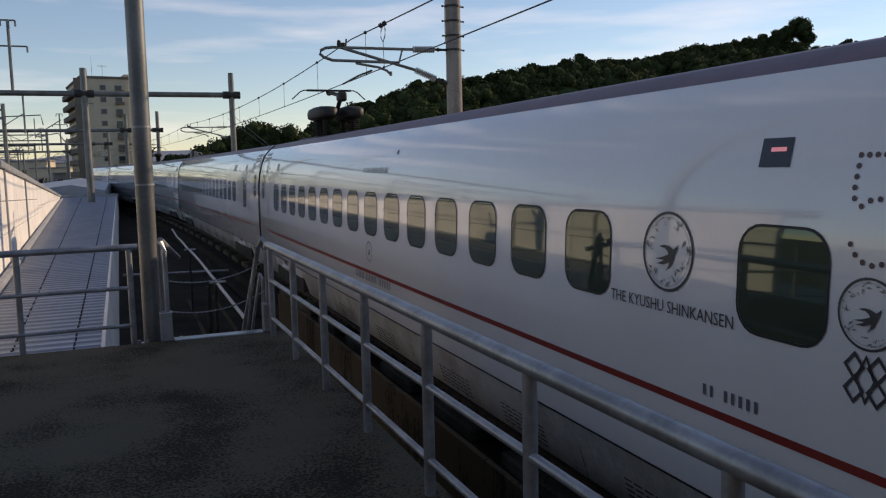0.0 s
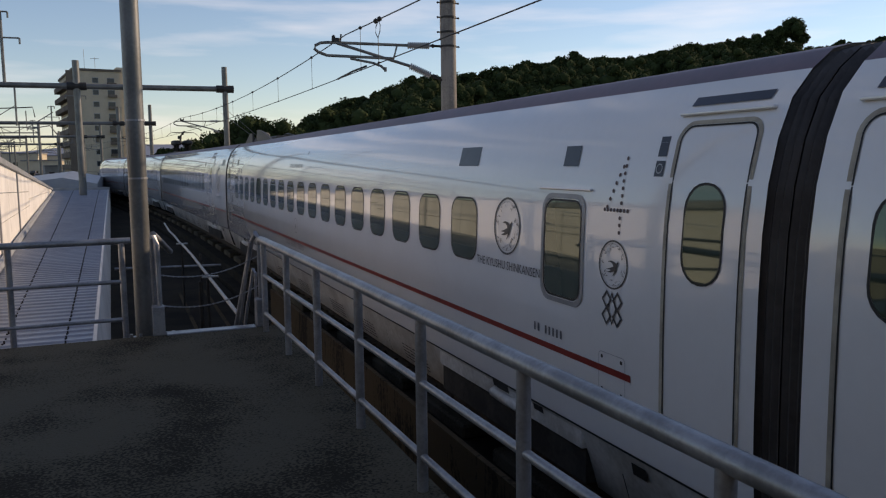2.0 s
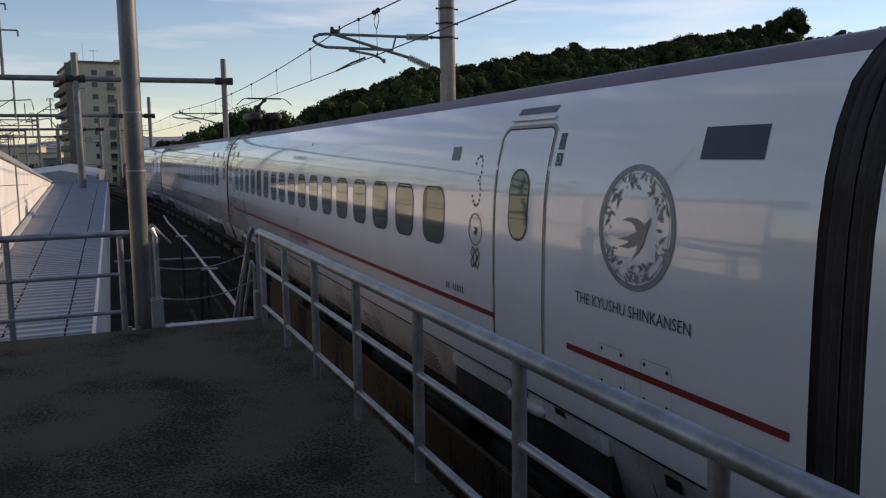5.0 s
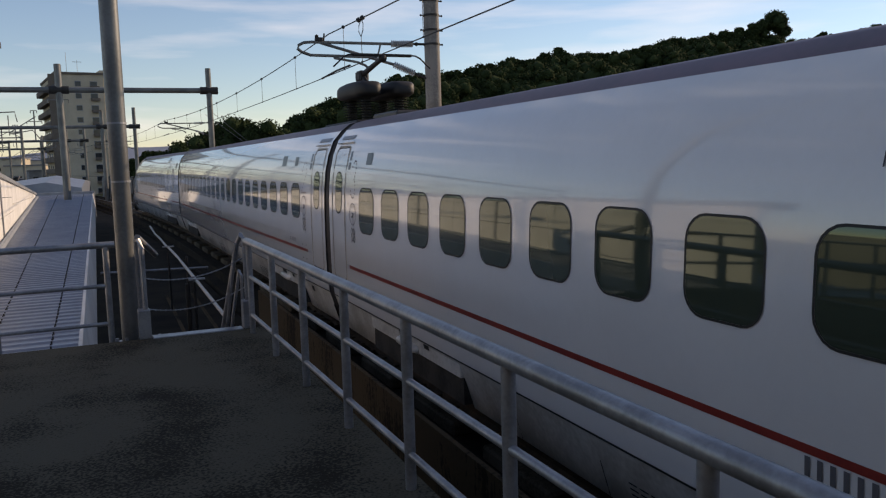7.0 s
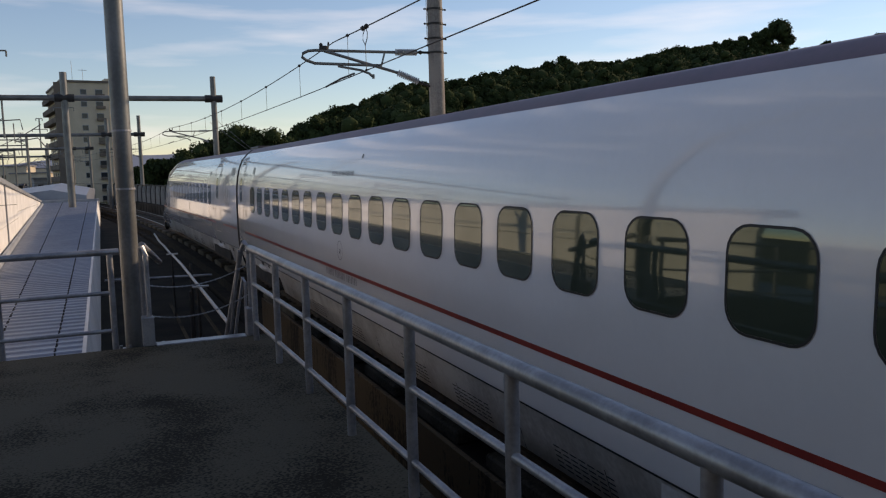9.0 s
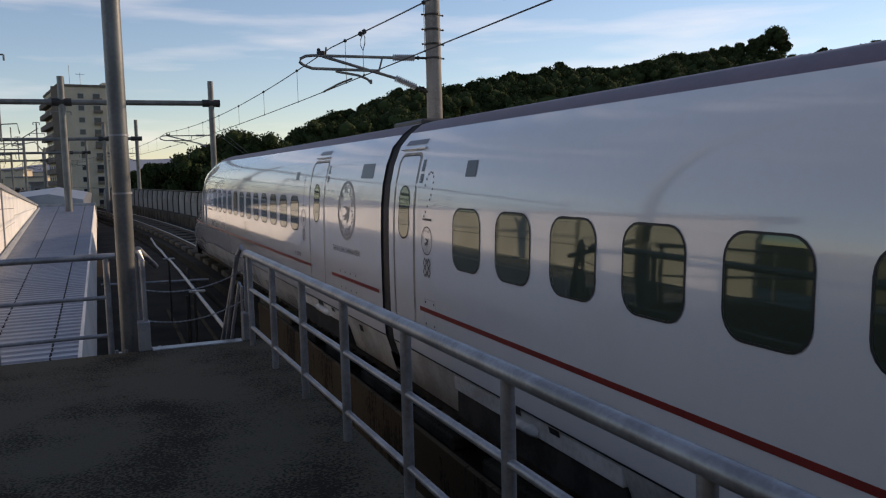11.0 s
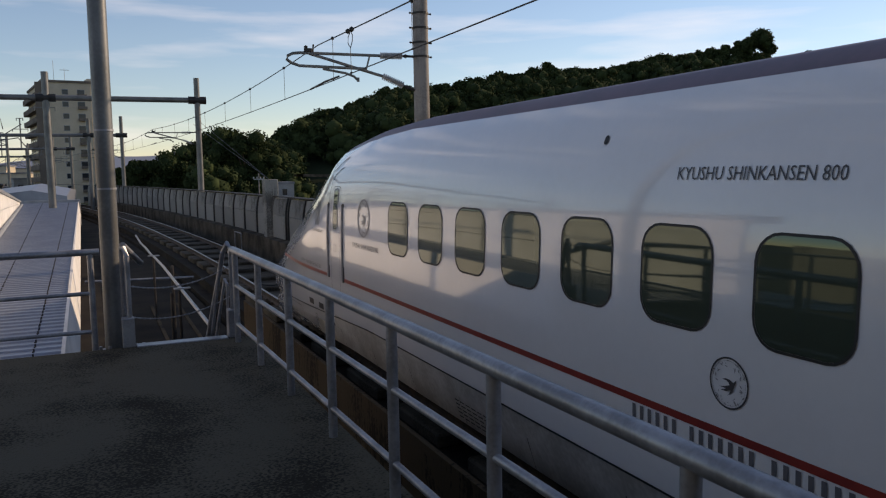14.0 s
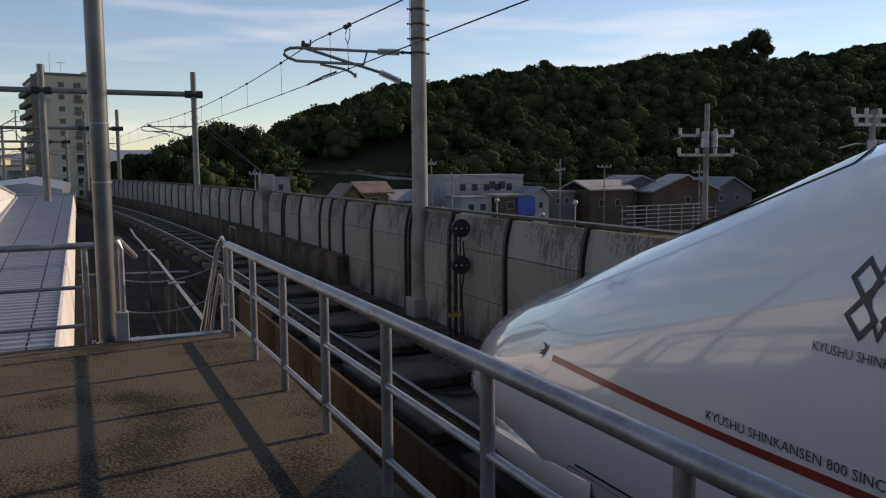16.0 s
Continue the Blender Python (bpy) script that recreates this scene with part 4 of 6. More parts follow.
def roof_gear(y, car, kind):
    """Equipment on the roof: a raised pantograph with its covers, or a low cable box."""
    z = 3.81
    if kind.startswith("pantograph"):
        f = 1 if kind.endswith("far") else -1  # the way the knee points
        pg = part("pantograph", B(), M_GASKET, car, "black pantograph on two rounded black insulator covers")
        for x in (-0.34, 0.34):
            for d in (-0.46, 0.46):
                bm = B()
                insulator(bm, (x, y + d, z - 0.04), (x, y + d, z + 0.56), 0.19, 12)
                part("insulator", bm, M_GASKET, pg)
            bm = B()
            rings = []
            for d, q, dz in ((-0.86, 0.35, -0.03), (-0.83, 0.6, -0.02), (-0.72, 0.85, 0.0), (-0.5, 0.98, 0.0), (0, 1.0, 0.01), (0.5, 0.98, 0.0), (0.72, 0.85, 0.0), (0.83, 0.6, -0.02), (0.86, 0.35, -0.03)):
                ring_pts = []
                for k in range(20):
                    a = 2 * math.pi * k / 20
                    ca, sa = math.cos(a), math.sin(a)
                    ring_pts.append(bm.verts.new((x + 0.27 * q * math.copysign(abs(ca) ** 0.55, ca), y + d, z + 0.67 + dz + 0.165 * q * math.copysign(abs(sa) ** 0.6, sa))))
                rings.append(ring_pts)
            for ra, rb in zip(rings, rings[1:]):
                for k in range(20):
                    bm.faces.new((ra[k], ra[(k + 1) % 20], rb[(k + 1) % 20], rb[k]))
            bm.faces.new(rings[0][::-1])
            bm.faces.new(rings[-1])
            part("cover", bm, M_GASKET, pg, smooth=True)
        part("base", box(B(), -0.75, 0.75, y - 1.1, y + 1.1, z - 0.02, z + 0.06, 0.03), M_GASKET, pg)
        knee, joint = (0, y + 0.75 * f, 4.86), (0, y - 0.55 * f, 5.07)
        bm = tube(B(), (0, y + 0.1 * f, z + 0.66), (0, y + 0.62 * f, 4.80), 0.055, 10)
        part("lower_arm", bm, M_GASKET, pg)
        bm = box(B(), -0.11, 0.11, knee[1] - 0.15, knee[1] + 0.15, 4.74, 4.97, 0.04)
        part("knee", bm, M_GASKET, pg)
        bm = tube(B(), (0, y + 0.64 * f, 4.90), joint, 0.055, 10, 0.045)
        ball(bm, joint, 0.085, 2)
        part("upper_arm", bm, M_GASKET, pg)
        yh = joint[1]
        bm = pipe(B(), [(-0.99, yh, 4.89), (-0.90, yh, 4.97), (-0.78, yh, 5.08), (-0.68, yh, 5.125), (-0.58, yh, 5.13), (0.58, yh, 5.13), (0.68, yh, 5.125), (0.78, yh, 5.08), (0.90, yh, 4.97), (0.99, yh, 4.89)], 0.016, 8)
        box(bm, -0.6, 0.6, yh - 0.05, yh + 0.05, 5.10, 5.15, 0.012)
        part("contact_strip", bm, M_GASKET, pg)
    elif kind == "fairing":
        # a folded pantograph between upright side shields, with its pale cable insulator
        for x in (-1.0, 1.0):
            for line in (((y + 1.15, 3.76), (y + 0.05, 4.06), (y - 0.45, 4.07), (y - 0.45, 3.76)), ((y - 1.38, 3.76), (y - 1.38, 4.11), (y - 1.55, 4.13), (y - 2.3, 4.06), (y - 3.75, 3.78))):
                bm = B()
                fr = bm.faces.new([bm.verts.new((x - 0.03, a, b)) for a, b in line])
                ex = bmesh.ops.extrude_face_region(bm, geom=[fr])
                bmesh.ops.translate(bm, verts=[e for e in ex["geom"] if isinstance(e, bmesh.types.BMVert)], vec=(0.06, 0, 0))
                part("side_shield", bm, M_BELLOWS, car, "dark sloped roof shield")
        bm = B()
        insulator(bm, (-0.72, y - 0.2, 3.95), (-0.72, y - 1.15, 3.93), 0.15, 14)
        part("horn_insulator", bm, M_SEAL, car, "pale ribbed insulator", smooth=True)
        part("insulator_cap", tube(B(), (-0.72, y - 1.15, 3.93), (-0.72, y - 1.22, 3.93), 0.10, 14), M_GASKET, car)
        part("folded_arm", pipe(B(), [(0, y + 0.2, z + 0.14), (0, y - 1.0, z + 0.22), (0, y - 2.6, z + 0.08)], 0.03, 8), M_GASKET, car)
        part("roof_cover", box(B(), -0.85, 0.85, y - 3.6, y + 1.0, z - 0.05, z + 0.08, 0.03), M_BELLOWS, car, "dark roof cover")
    else:
        part("roof_box", box(B(), -0.9, 0.9, y - 0.6, y + 0.6, z - 0.08, z + 0.07, 0.03), M_BELLOWS, car)


def make_car(number, near, marks, gear, lead=False, offset=2.25):
    """One car. Its own y runs from the near end (0) to the far end; near is the layout of its near end."""
    car = thing("train_car", ("white nose car of a bullet train with a red stripe" if lead else
                              "white bullet train car with a red stripe and dark windows"), "train car", "cars of the train")
    length = NOSE if lead else LEN
    u_of = (lambda y: NOSE - y) if lead else (lambda y: 50.0)
    if lead:
        st = [(y, NOSE - y) for y in (0, 3, 6, 9, 12, 15, 16.5)] + [(NOSE - u, u) for u in (10, 9.4, 8.8, 8.2, 7.6, 7, 6.4, 5.75, 5.1, 4.5, 4.0, 3.5, 3.0, 2.6, 2.2, 1.8, 1.5, 1.2, 0.95, 0.75, 0.58, 0.42, 0.3, 0.2, 0.12, 0.06, 0.0)]
    else:
        st = [(y, 50.0) for y in (0, 6, 12, 18, LEN)]
    # ends taper a little at the very edge, as rounded corners
    body_st = st
    part("body", hull(body_st, 3, 12), M_PAINT, car, "glossy white body shell", smooth=True)
    top = st if not lead else [s for s in st if s[1] >= 6.4]
    part("roof_band", hull(top, 12, 14), M_ROOF, car, "purple-grey roof edge", smooth=True)
    part("roof", hull(top, 14, 17), M_ROOFTOP, car, smooth=True)
    if lead:
        part("nose_top", hull([s for s in st if s[1] <= 6.4], 12, 17), M_PAINT, car, "glossy white nose top", smooth=True)
    part("underfloor", box(B(), -1.3, 1.3, 0.2, length - (2.0 if lead else 0.2), 0.55, 1.0), M_BOGIE, car)
    for yy in ([0.0] if lead else [0.0, LEN]):
        bm = B()
        xs, zs = section(50)
        loop = [(-x, z) for x, z in zip(xs[3:], zs[3:])] + [(x, z) for x, z in list(zip(xs[3:], zs[3:]))[::-1]]
        bm.faces.new([bm.verts.new((x * 0.998, yy + (0.02 if yy == 0 else -0.02), z)) for x, z in loop])
        part("end_wall", bm, M_BELLOWS, car)
    # gangway bellows over half the gap at each end
    for ya, yb in ([(-0.17, 0.02)] if lead else [(-0.17, 0.02), (LEN - 0.02, LEN + 0.17)]):
        bm = B()
        xs, zs = section(50)
        loop = [(-x, z) for x, z in zip(xs[2:], zs[2:])] + [(x, z) for x, z in list(zip(xs[2:-1], zs[2:-1]))[::-1]]
        rr = []
        for k in range(7):
            yy = ya + (yb - ya) * k / 6
            q = 0.972 if k % 2 else 0.985
            rr.append([bm.verts.new((x * q, yy, 0.4 + (z - 0.4) * (q + 0.01))) for x, z in loop])
        for ra, rb in zip(rr, rr[1:]):
            for i in range(len(loop)):
                bm.faces.new((ra[i], ra[(i + 1) % len(loop)], rb[(i + 1) % len(loop)], rb[i]))
        part("bellows", bm, M_BELLOWS, car)
    # skirts between the bogies, with louvred panels
    gaps = [(2.0, 5.2), (length - (8.9 if lead else 5.2), length - (5.7 if lead else 2.0))]
    spans = [(0.05, 2.0), (5.2, gaps[1][0]), (gaps[1][1], length - 0.05 if not lead else length)]
    if lead:  # the front bogie is hidden behind its skirt
        spans = [(0.05, 2.0), (5.2, length)]
    for a, b in spans:
        yy = [a] + [q for q in np.arange(math.ceil(a / 1.5 + 0.2) * 1.5, b - 0.3, 1.5)] + [b]
        for c, d in zip(yy, yy[1:]):
            if lead and d > length - 4:
                sub = [c + (d - c) * k / 8 for k in range(9)]
            else:
                sub = [c + 0.006, d - 0.006]
            for side in (-1, 1):
                bm = hull([(q, u_of(q)) for q in sub], 0, 2, (side,))
                for v in bm.verts:
                    v.co.x *= 0.985
                part("skirt_panel", bm, M_PAINT if lead and c > length - 6.5 else M_SKIRT, car, smooth=True)
    if lead:
        part("nose_side", hull([q for q in st if q[1] <= 7.0], 2, 3), M_PAINT, car, smooth=True)
    bm = hull([q for q in st if q[1] >= 7.0], 2, 3)
    for v in bm.verts:
        if v.co.z < 0.7:
            v.co.x *= 0.985
    for s in (gaps[:1] if lead else gaps):
        # dark box fills the bogie opening in place of its shade
        part("bogie_gap_dark", box(B(), -1.60, -1.2, s[0], s[1], 0.35, 0.66), M_BOGIE, car)
        part("arch_cover", box(B(), -1.642, -1.2, s[0], s[1], 0.66, 0.855, 0.01), M_SKIRT, car)
        bogie((s[0] + s[1]) / 2, car)
    part("skirt_rail", bm, M_SKIRT, car, smooth=True)
    if lead:
        yy = [length * k / 60 for k in range(61) if length * k / 60 < length - 3.3]
        zz = [float(np.interp(NOSE - q, [3.4, 6.0, 9.0], [0.66, 0.74, 0.862])) for q in yy]
        pts = [p for q, z in zip(yy, zz) for p in ((q, z - 0.01), (q, z + 0.01))]
        put("skirt_seam", pts, [(2 * k, 2 * k + 2, 2 * k + 3, 2 * k + 1) for k in range(len(yy) - 1)], u_of, M_GASKET, car, 0.006)
    else:
        put("skirt_seam", *bars([(0.0, length, 0.852, 0.872)]), u_of, M_GASKET, car, 0.006)
    for yv in ([6.3, 8.6, 10.4, 13.2, 15.6] if not lead else [6.3, 8.6, 10.6, 14.6]):
        rows = [(yv - 0.42 + 0.14 * c, yv - 0.31 + 0.14 * c, 0.36 + 0.05 * r, 0.375 + 0.05 * r) for c in range(7) for r in range(5)]
        p, f = bars(rows)
        tagged(put("louvre", p, f, u_of, M_BOGIE, car, -0.018), kind="stuff")
    for yv in (2.9, 20.3):
        if yv < length - 8 or not lead:
            put("step_notch", *bars([(yv + 0.45, yv + 0.80, 0.76, 0.86)]), u_of, M_GASKET, car, 0.006)
            put("jack_pad", *bars([(yv - 0.25, yv - 0.07, 0.72, 0.84)]), u_of, M_GASKET, car, 0.006)
            put("jack_pad", *bars([(yv - 0.62, yv - 0.54, 0.66, 0.75)]), u_of, M_GASKET, car, 0.006)
            part("step_bar", pipe(B(), [(-1.62, yv + 0.16, 0.70), (-1.665, yv + 0.2, 0.715), (-1.68, yv + 0.45, 0.725), (-1.68, yv + 0.72, 0.735), (-1.63, yv + 0.77, 0.73)], 0.055, 10), M_SKIRT, car, smooth=True)
    for yv in (1.2, 23.2):
        if yv < length - 8:
            put("jack_pad", *bars([(yv - 0.09, yv + 0.09, 0.70, 0.80)]), u_of, M_GASKET, car, 0.006)
    # windows and doors
    Z, H, WW, R = 2.38, 0.64, 0.665, 0.165
    if lead:
        for k in range(12):
            pane(5.17 + 1.03 * k, Z, WW, H, R, car, u_of)
        swallow(17.86, 2.45, 0.54, car, u_of, grey=True)
        lettering("KYUSHU SHINKANSEN 800", 17.80, 2.045, 0.102, car, u_of)
    else:
        first = {"crest": 5.3, "mark": 5.0, "plain": 2.1, "slim": 2.2}[near]
        y, k = LEN - offset, 0
        while y > first - 0.2:
            if (near == "mark" and k == 15) or (near == "slim" and k == 18):
                swallow(y, 2.47, 0.56, car, u_of)
                lettering("THE KYUSHU SHINKANSEN", y, 2.08, 0.12, car, u_of)
            elif near == "slim" and k == 19:
                # the last window is taller, in a pale frame under a rain strip
                fr = put("window_frame", *ring(rounded(y, 2.35, 0.70, 0.94, 0.14), rounded(y, 2.35, 0.62, 0.86, 0.12)), u_of, M_EDGE, car, 0.008)
                pane(y, 2.35, 0.57, 0.81, 0.11, fr, u_of)
                x = side_x(u_of(y), 2.86)
                part("rain_strip", box(B(), -x - 0.025, -x + 0.05, y - 0.42, y + 0.42, 2.85, 2.87, 0.006), M_PAINT, fr)
            else:
                pane(y, Z, WW, H, R, car, u_of)
            y -= 1.04
            k += 1
        side_door(LEN - 0.58, car, u_of)
        numeral(number, LEN - 1.38, 2.55, 0.24, 0.56, car, u_of)
        swallow(LEN - 1.38, 2.30, 0.34, car, u_of)
        lozenges(LEN - 1.38, 1.98, 0.26, car, u_of)
        put("sign_glass", *bars([(LEN - offset - 0.13, LEN - offset + 0.13, 3.05, 3.22)]), u_of, M_SIGN, car, 0.006, "dark destination display")
    if near == "crest":
        swallow(1.64, 2.54, 0.93, car, u_of)
        lettering("THE KYUSHU SHINKANSEN", 1.70, 1.91, 0.128, car, u_of)
        put("sign_glass", *bars([(0.46, 1.02, 3.04, 3.25)]), u_of, M_SIGN, car, 0.006, "dark side glass")
        side_door(3.48, car, u_of, 1.0)
        numeral(number, 4.43, 2.55, 0.2, 0.52, car, u_of)
        swallow(4.43, 2.30, 0.34, car, u_of)
        lozenges(4.43, 2.0, 0.26, car, u_of)
        put("sign_glass", *bars([(4.98, 5.20, 3.02, 3.17)]), u_of, M_SIGN, car, 0.006)
        mark_y = 4.9
        stripe = [(0.12, 2.56), (3.98, None)]
    else:
        side_door(0.52, car, u_of, plates=1)
        ny = {"plain": 1.44, "slim": 1.50, "mark": 4.50}[near]
        if near == "mark":
            side_door(3.3, car, u_of, 0.85)
        numeral(number, ny, 2.55, 0.30, 0.56, car, u_of)
        swallow(ny, 2.30, 0.38, car, u_of)
        lozenges(ny, 1.96, 0.30, car, u_of)
        put("sign_glass", *bars([(ny + 0.62, ny + 0.86, 3.05, 3.22)]), u_of, M_SIGN, car, 0.006, "dark destination display")
        if near == "mark":
            put("led_text", *bars([(ny + 0.66, ny + 0.78, 3.14, 3.165)]), u_of, M_LED, car, 0.009, "dim red display text")
        if near in ("plain", "slim"):
            ga, gb2 = (ny + 1.62, ny + 1.99) if near == "plain" else (4.1, 4.62)
            put("sign_glass", *bars([(ga, gb2, 3.05, 3.25)]), u_of, M_SIGN, car, 0.006, "dark side glass")
        mark_y = ny + 0.9
        stripe = [(1.25, None)] if near != "mark" else [(3.95, None)]
    small_bars(mark_y + 0.35, 1.60, 8, 0.066, 0.075, car, u_of)
    # red stripe, broken at the doors
    end = NOSE - 3.05 if lead else LEN - 1.12
    for a, b in stripe:
        b = b or end
        cuts = [(a, b)]
        if lead and b > 19:
            cuts = [(a, 18.85), (19.8, b)]
        for c, d in cuts:
            n = max(2, int((d - c) / 0.35))
            pts, faces = [], []
            for k in range(n + 1):
                yy = c + (d - c) * k / n
                zz = 1.463 if not lead else float(np.interp(NOSE - yy, [3.1, 5.5, 8.0], [1.432, 1.436, 1.463]))
                pts += [(yy, zz - 0.027), (yy, zz + 0.027)]
            faces = [(2 * k, 2 * k + 2, 2 * k + 3, 2 * k + 1) for k in range(n)]
            put("red_stripe", pts, faces, u_of, M_RED, car, 0.005, "dark red painted stripe")
    # lettering low and high in the middle of some cars
    if marks:
        y0 = 10.84 if lead else 13.4
        lettering("KYUSHU SHINKANSEN 800", y0 - 0.08, 3.04, 0.118, car, u_of)
        swallow(y0 + {"slim": -0.21, "mark": 0.13}.get(near, 0.0), 1.785, 0.32, car, u_of)
        small_bars(y0 + 0.95, 1.365, 22, 0.085, 0.115, car, u_of)
        put("lamp_button", *fill(rounded(y0 + (1.46 if lead else -1.0), 3.3, 0.05, 0.07, 0.024)), u_of, M_GASKET, car, 0.008)
    for g_y, kind in gear:
        roof_gear(g_y, car, kind)
    if lead:
        nose_details(car, u_of)
    # access lids low on the side
    for yv in ((1.9, 1.35) if near == "crest" else (1.5, 22.9)):
        for dy in (-0.13, 0.13):
            for dz in (-0.16, 0.1):
                put("lid_bolt", *fill(rounded(yv + dy, 1.46 + dz, 0.03, 0.03, 0.013, 3)), u_of, M_GASKET, car, 0.005)
        put("access_lid", *ring(rounded(yv, 1.43, 0.36, 0.34, 0.04), rounded(yv, 1.43, 0.35, 0.33, 0.036)), u_of, M_EDGE, car, 0.0035)
    return car


def nose_details(car, u_of):
    # cab door with its two upright grab slots
    y = 19.28
    door = put("cab_door", *ring(rounded(y, 2.02, 0.48, 1.72, 0.10), rounded(y, 2.02, 0.465, 1.705, 0.095)), u_of, M_GASKET, car, 0.005, "narrow white cab door")
    rim = put("door_window", *ring(rounded(y, 2.52, 0.27, 0.66, 0.06), rounded(y, 2.52, 0.22, 0.61, 0.05)), u_of, M_EDGE, door, 0.008)
    put("pane", *strips(rounded(y, 2.52, 0.22, 0.61, 0.05)), u_of, M_GLASS, rim, 0.006)
    put("handle_plate", *ring(rounded(y + 0.02, 1.92, 0.13, 0.11, 0.015), rounded(y + 0.02, 1.92, 0.115, 0.095, 0.012)), u_of, M_EDGE, door, 0.007)
    for d in (-0.40, 0.40):
        slot = put("grab_slot", *bars([(y + d - 0.055, y + d + 0.055, 1.42, 2.62)]), u_of, M_GASKET, car, 0.006, "upright recess with a grab pole")
        for k in range(1):
            pts = [(-(side_x(u_of(y + d), z) + 0.012), y + d, z) for z in (1.44, 1.7, 2.0, 2.3, 2.6)]
            part("grab_pole", pipe(B(), pts, 0.022, 8), M_STEEL, slot)
    lozenges(20.53, 2.42, 0.46, car, u_of)
    lettering("KYUSHU SHINKANSEN 800", 20.51, 2.125, 0.075, car, u_of)
    lettering("KYUSHU SHINKANSEN 800 SINCE 2004", 20.93, 1.53, 0.085, car, u_of, stretch=1.04)
    swallow(23.98, 1.475, 0.20, car, u_of, ringed=False)
    # lower lip of the nose, with its seam
    bm = B()
    rings = []
    half = [(1.585, 23.0, 0.64), (1.56, 23.6, 0.60), (1.50, 24.3, 0.52), (1.41, 24.9, 0.44), (1.28, 25.45, 0.37), (1.08, 25.9, 0.32), (0.84, 26.22, 0.29), (0.56, 26.45, 0.27), (0.28, 26.58, 0.26), (0.0, 26.62, 0.26)]
    for sx, py, zt in [(-a, b, c) for a, b, c in half] + [(a, b, c) for a, b, c in half[-2::-1]]:
        rings.append([bm.verts.new((sx * q, 23.0 + (py - 23.0) * q, z)) for q, z in ((0.88, 0.02), (0.96, 0.06), (1.0, 0.14), (1.015, 0.55 * zt + 0.02), (1.01, zt - 0.06), (0.985, zt), (0.93, zt + 0.015))])
    for ra, rb in zip(rings, rings[1:]):
        for k in range(6):
            bm.faces.new((ra[k], ra[k + 1], rb[k + 1], rb[k]))
    part("nose_lip", bm, M_PAINT, car, "white rounded lower lip of the nose", smooth=True)
    put("hatch_seam", *ring(rounded(22.6, 0.48, 1.5, 0.30, 0.05), rounded(22.6, 0.48, 1.485, 0.285, 0.045)), u_of, M_GASKET, car, 0.005)
    for yy in (20.98, 20.33):
        put("bogie_notch", *bars([(yy - 0.15, yy + 0.15, 0.80, 0.90)]), u_of, M_GASKET, car, 0.008)
    # curved seams over the cab door
    for line in ([(19.71, 3.11), (19.44, 3.22), (19.26, 3.28), (19.07, 3.33)], [(19.64, 2.37), (19.64, 2.78), (19.61, 2.96), (19.51, 3.06), (19.32, 3.14), (19.17, 3.17)]):
        pts = []
        for i, (a, b) in enumerate(line):
            p, q = line[max(0, i - 1)], line[min(len(line) - 1, i + 1)]
            m = math.hypot(q[0] - p[0], q[1] - p[1])
            ny, nz = -(q[1] - p[1]) / m * 0.008, (q[0] - p[0]) / m * 0.008
            pts += [(a + ny, b + nz), (a - ny, b - nz)]
        put("roof_seam", pts, [(2 * k, 2 * k + 1, 2 * k + 3, 2 * k + 2) for k in range(len(line) - 1)], u_of, M_GASKET, car, 0.007)
    lozenges(20.82, 0.58, 0.17, car, u_of)
    # windscreen over the nose's top
    bm = B()
    rows = []
    for u in (4.1, 4.5, 4.9, 5.3, 5.7):
        xs, zs = section(u)
        keep = [(x, z) for x, z in zip(xs, zs) if z > zs[-1] - 0.24]
        full = [(-x, z) for x, z in keep] + [(x, z) for x, z in keep[::-1][1:]]
        xsn = np.interp(np.linspace(0, len(full) - 1, 15), range(len(full)), [f[0] for f in full])
        zsn = np.interp(np.linspace(0, len(full) - 1, 15), range(len(full)), [f[1] for f in full])
        rows.append([bm.verts.new((x * 1.0, NOSE - u, z + 0.012)) for x, z in zip(xsn, zsn)])
    for ra, rb in zip(rows, rows[1:]):
        for k in range(14):
            bm.faces.new((ra[k], ra[k + 1], rb[k + 1], rb[k]))
    part("windscreen", bm, M_GLASS, car, "dark curved windscreen", smooth=True)


CARS = [
    make_car(1, "crest", True, [(0.9, "box")], lead=True),
    make_car(2, "plain", True, [(1.98, "pantograph_far")], offset=2.49),
    make_car(3, "crest", True, [(LEN - 0.75, "box")], offset=2.06),
    make_car(4, "slim", True, [(LEN - 1.2, "fairing")], offset=2.31),
    make_car(5, "mark", True, [(LEN - 2.2, "pantograph_near")], offset=2.6),
    make_car(6, "plain", False, [], offset=2.28),
]


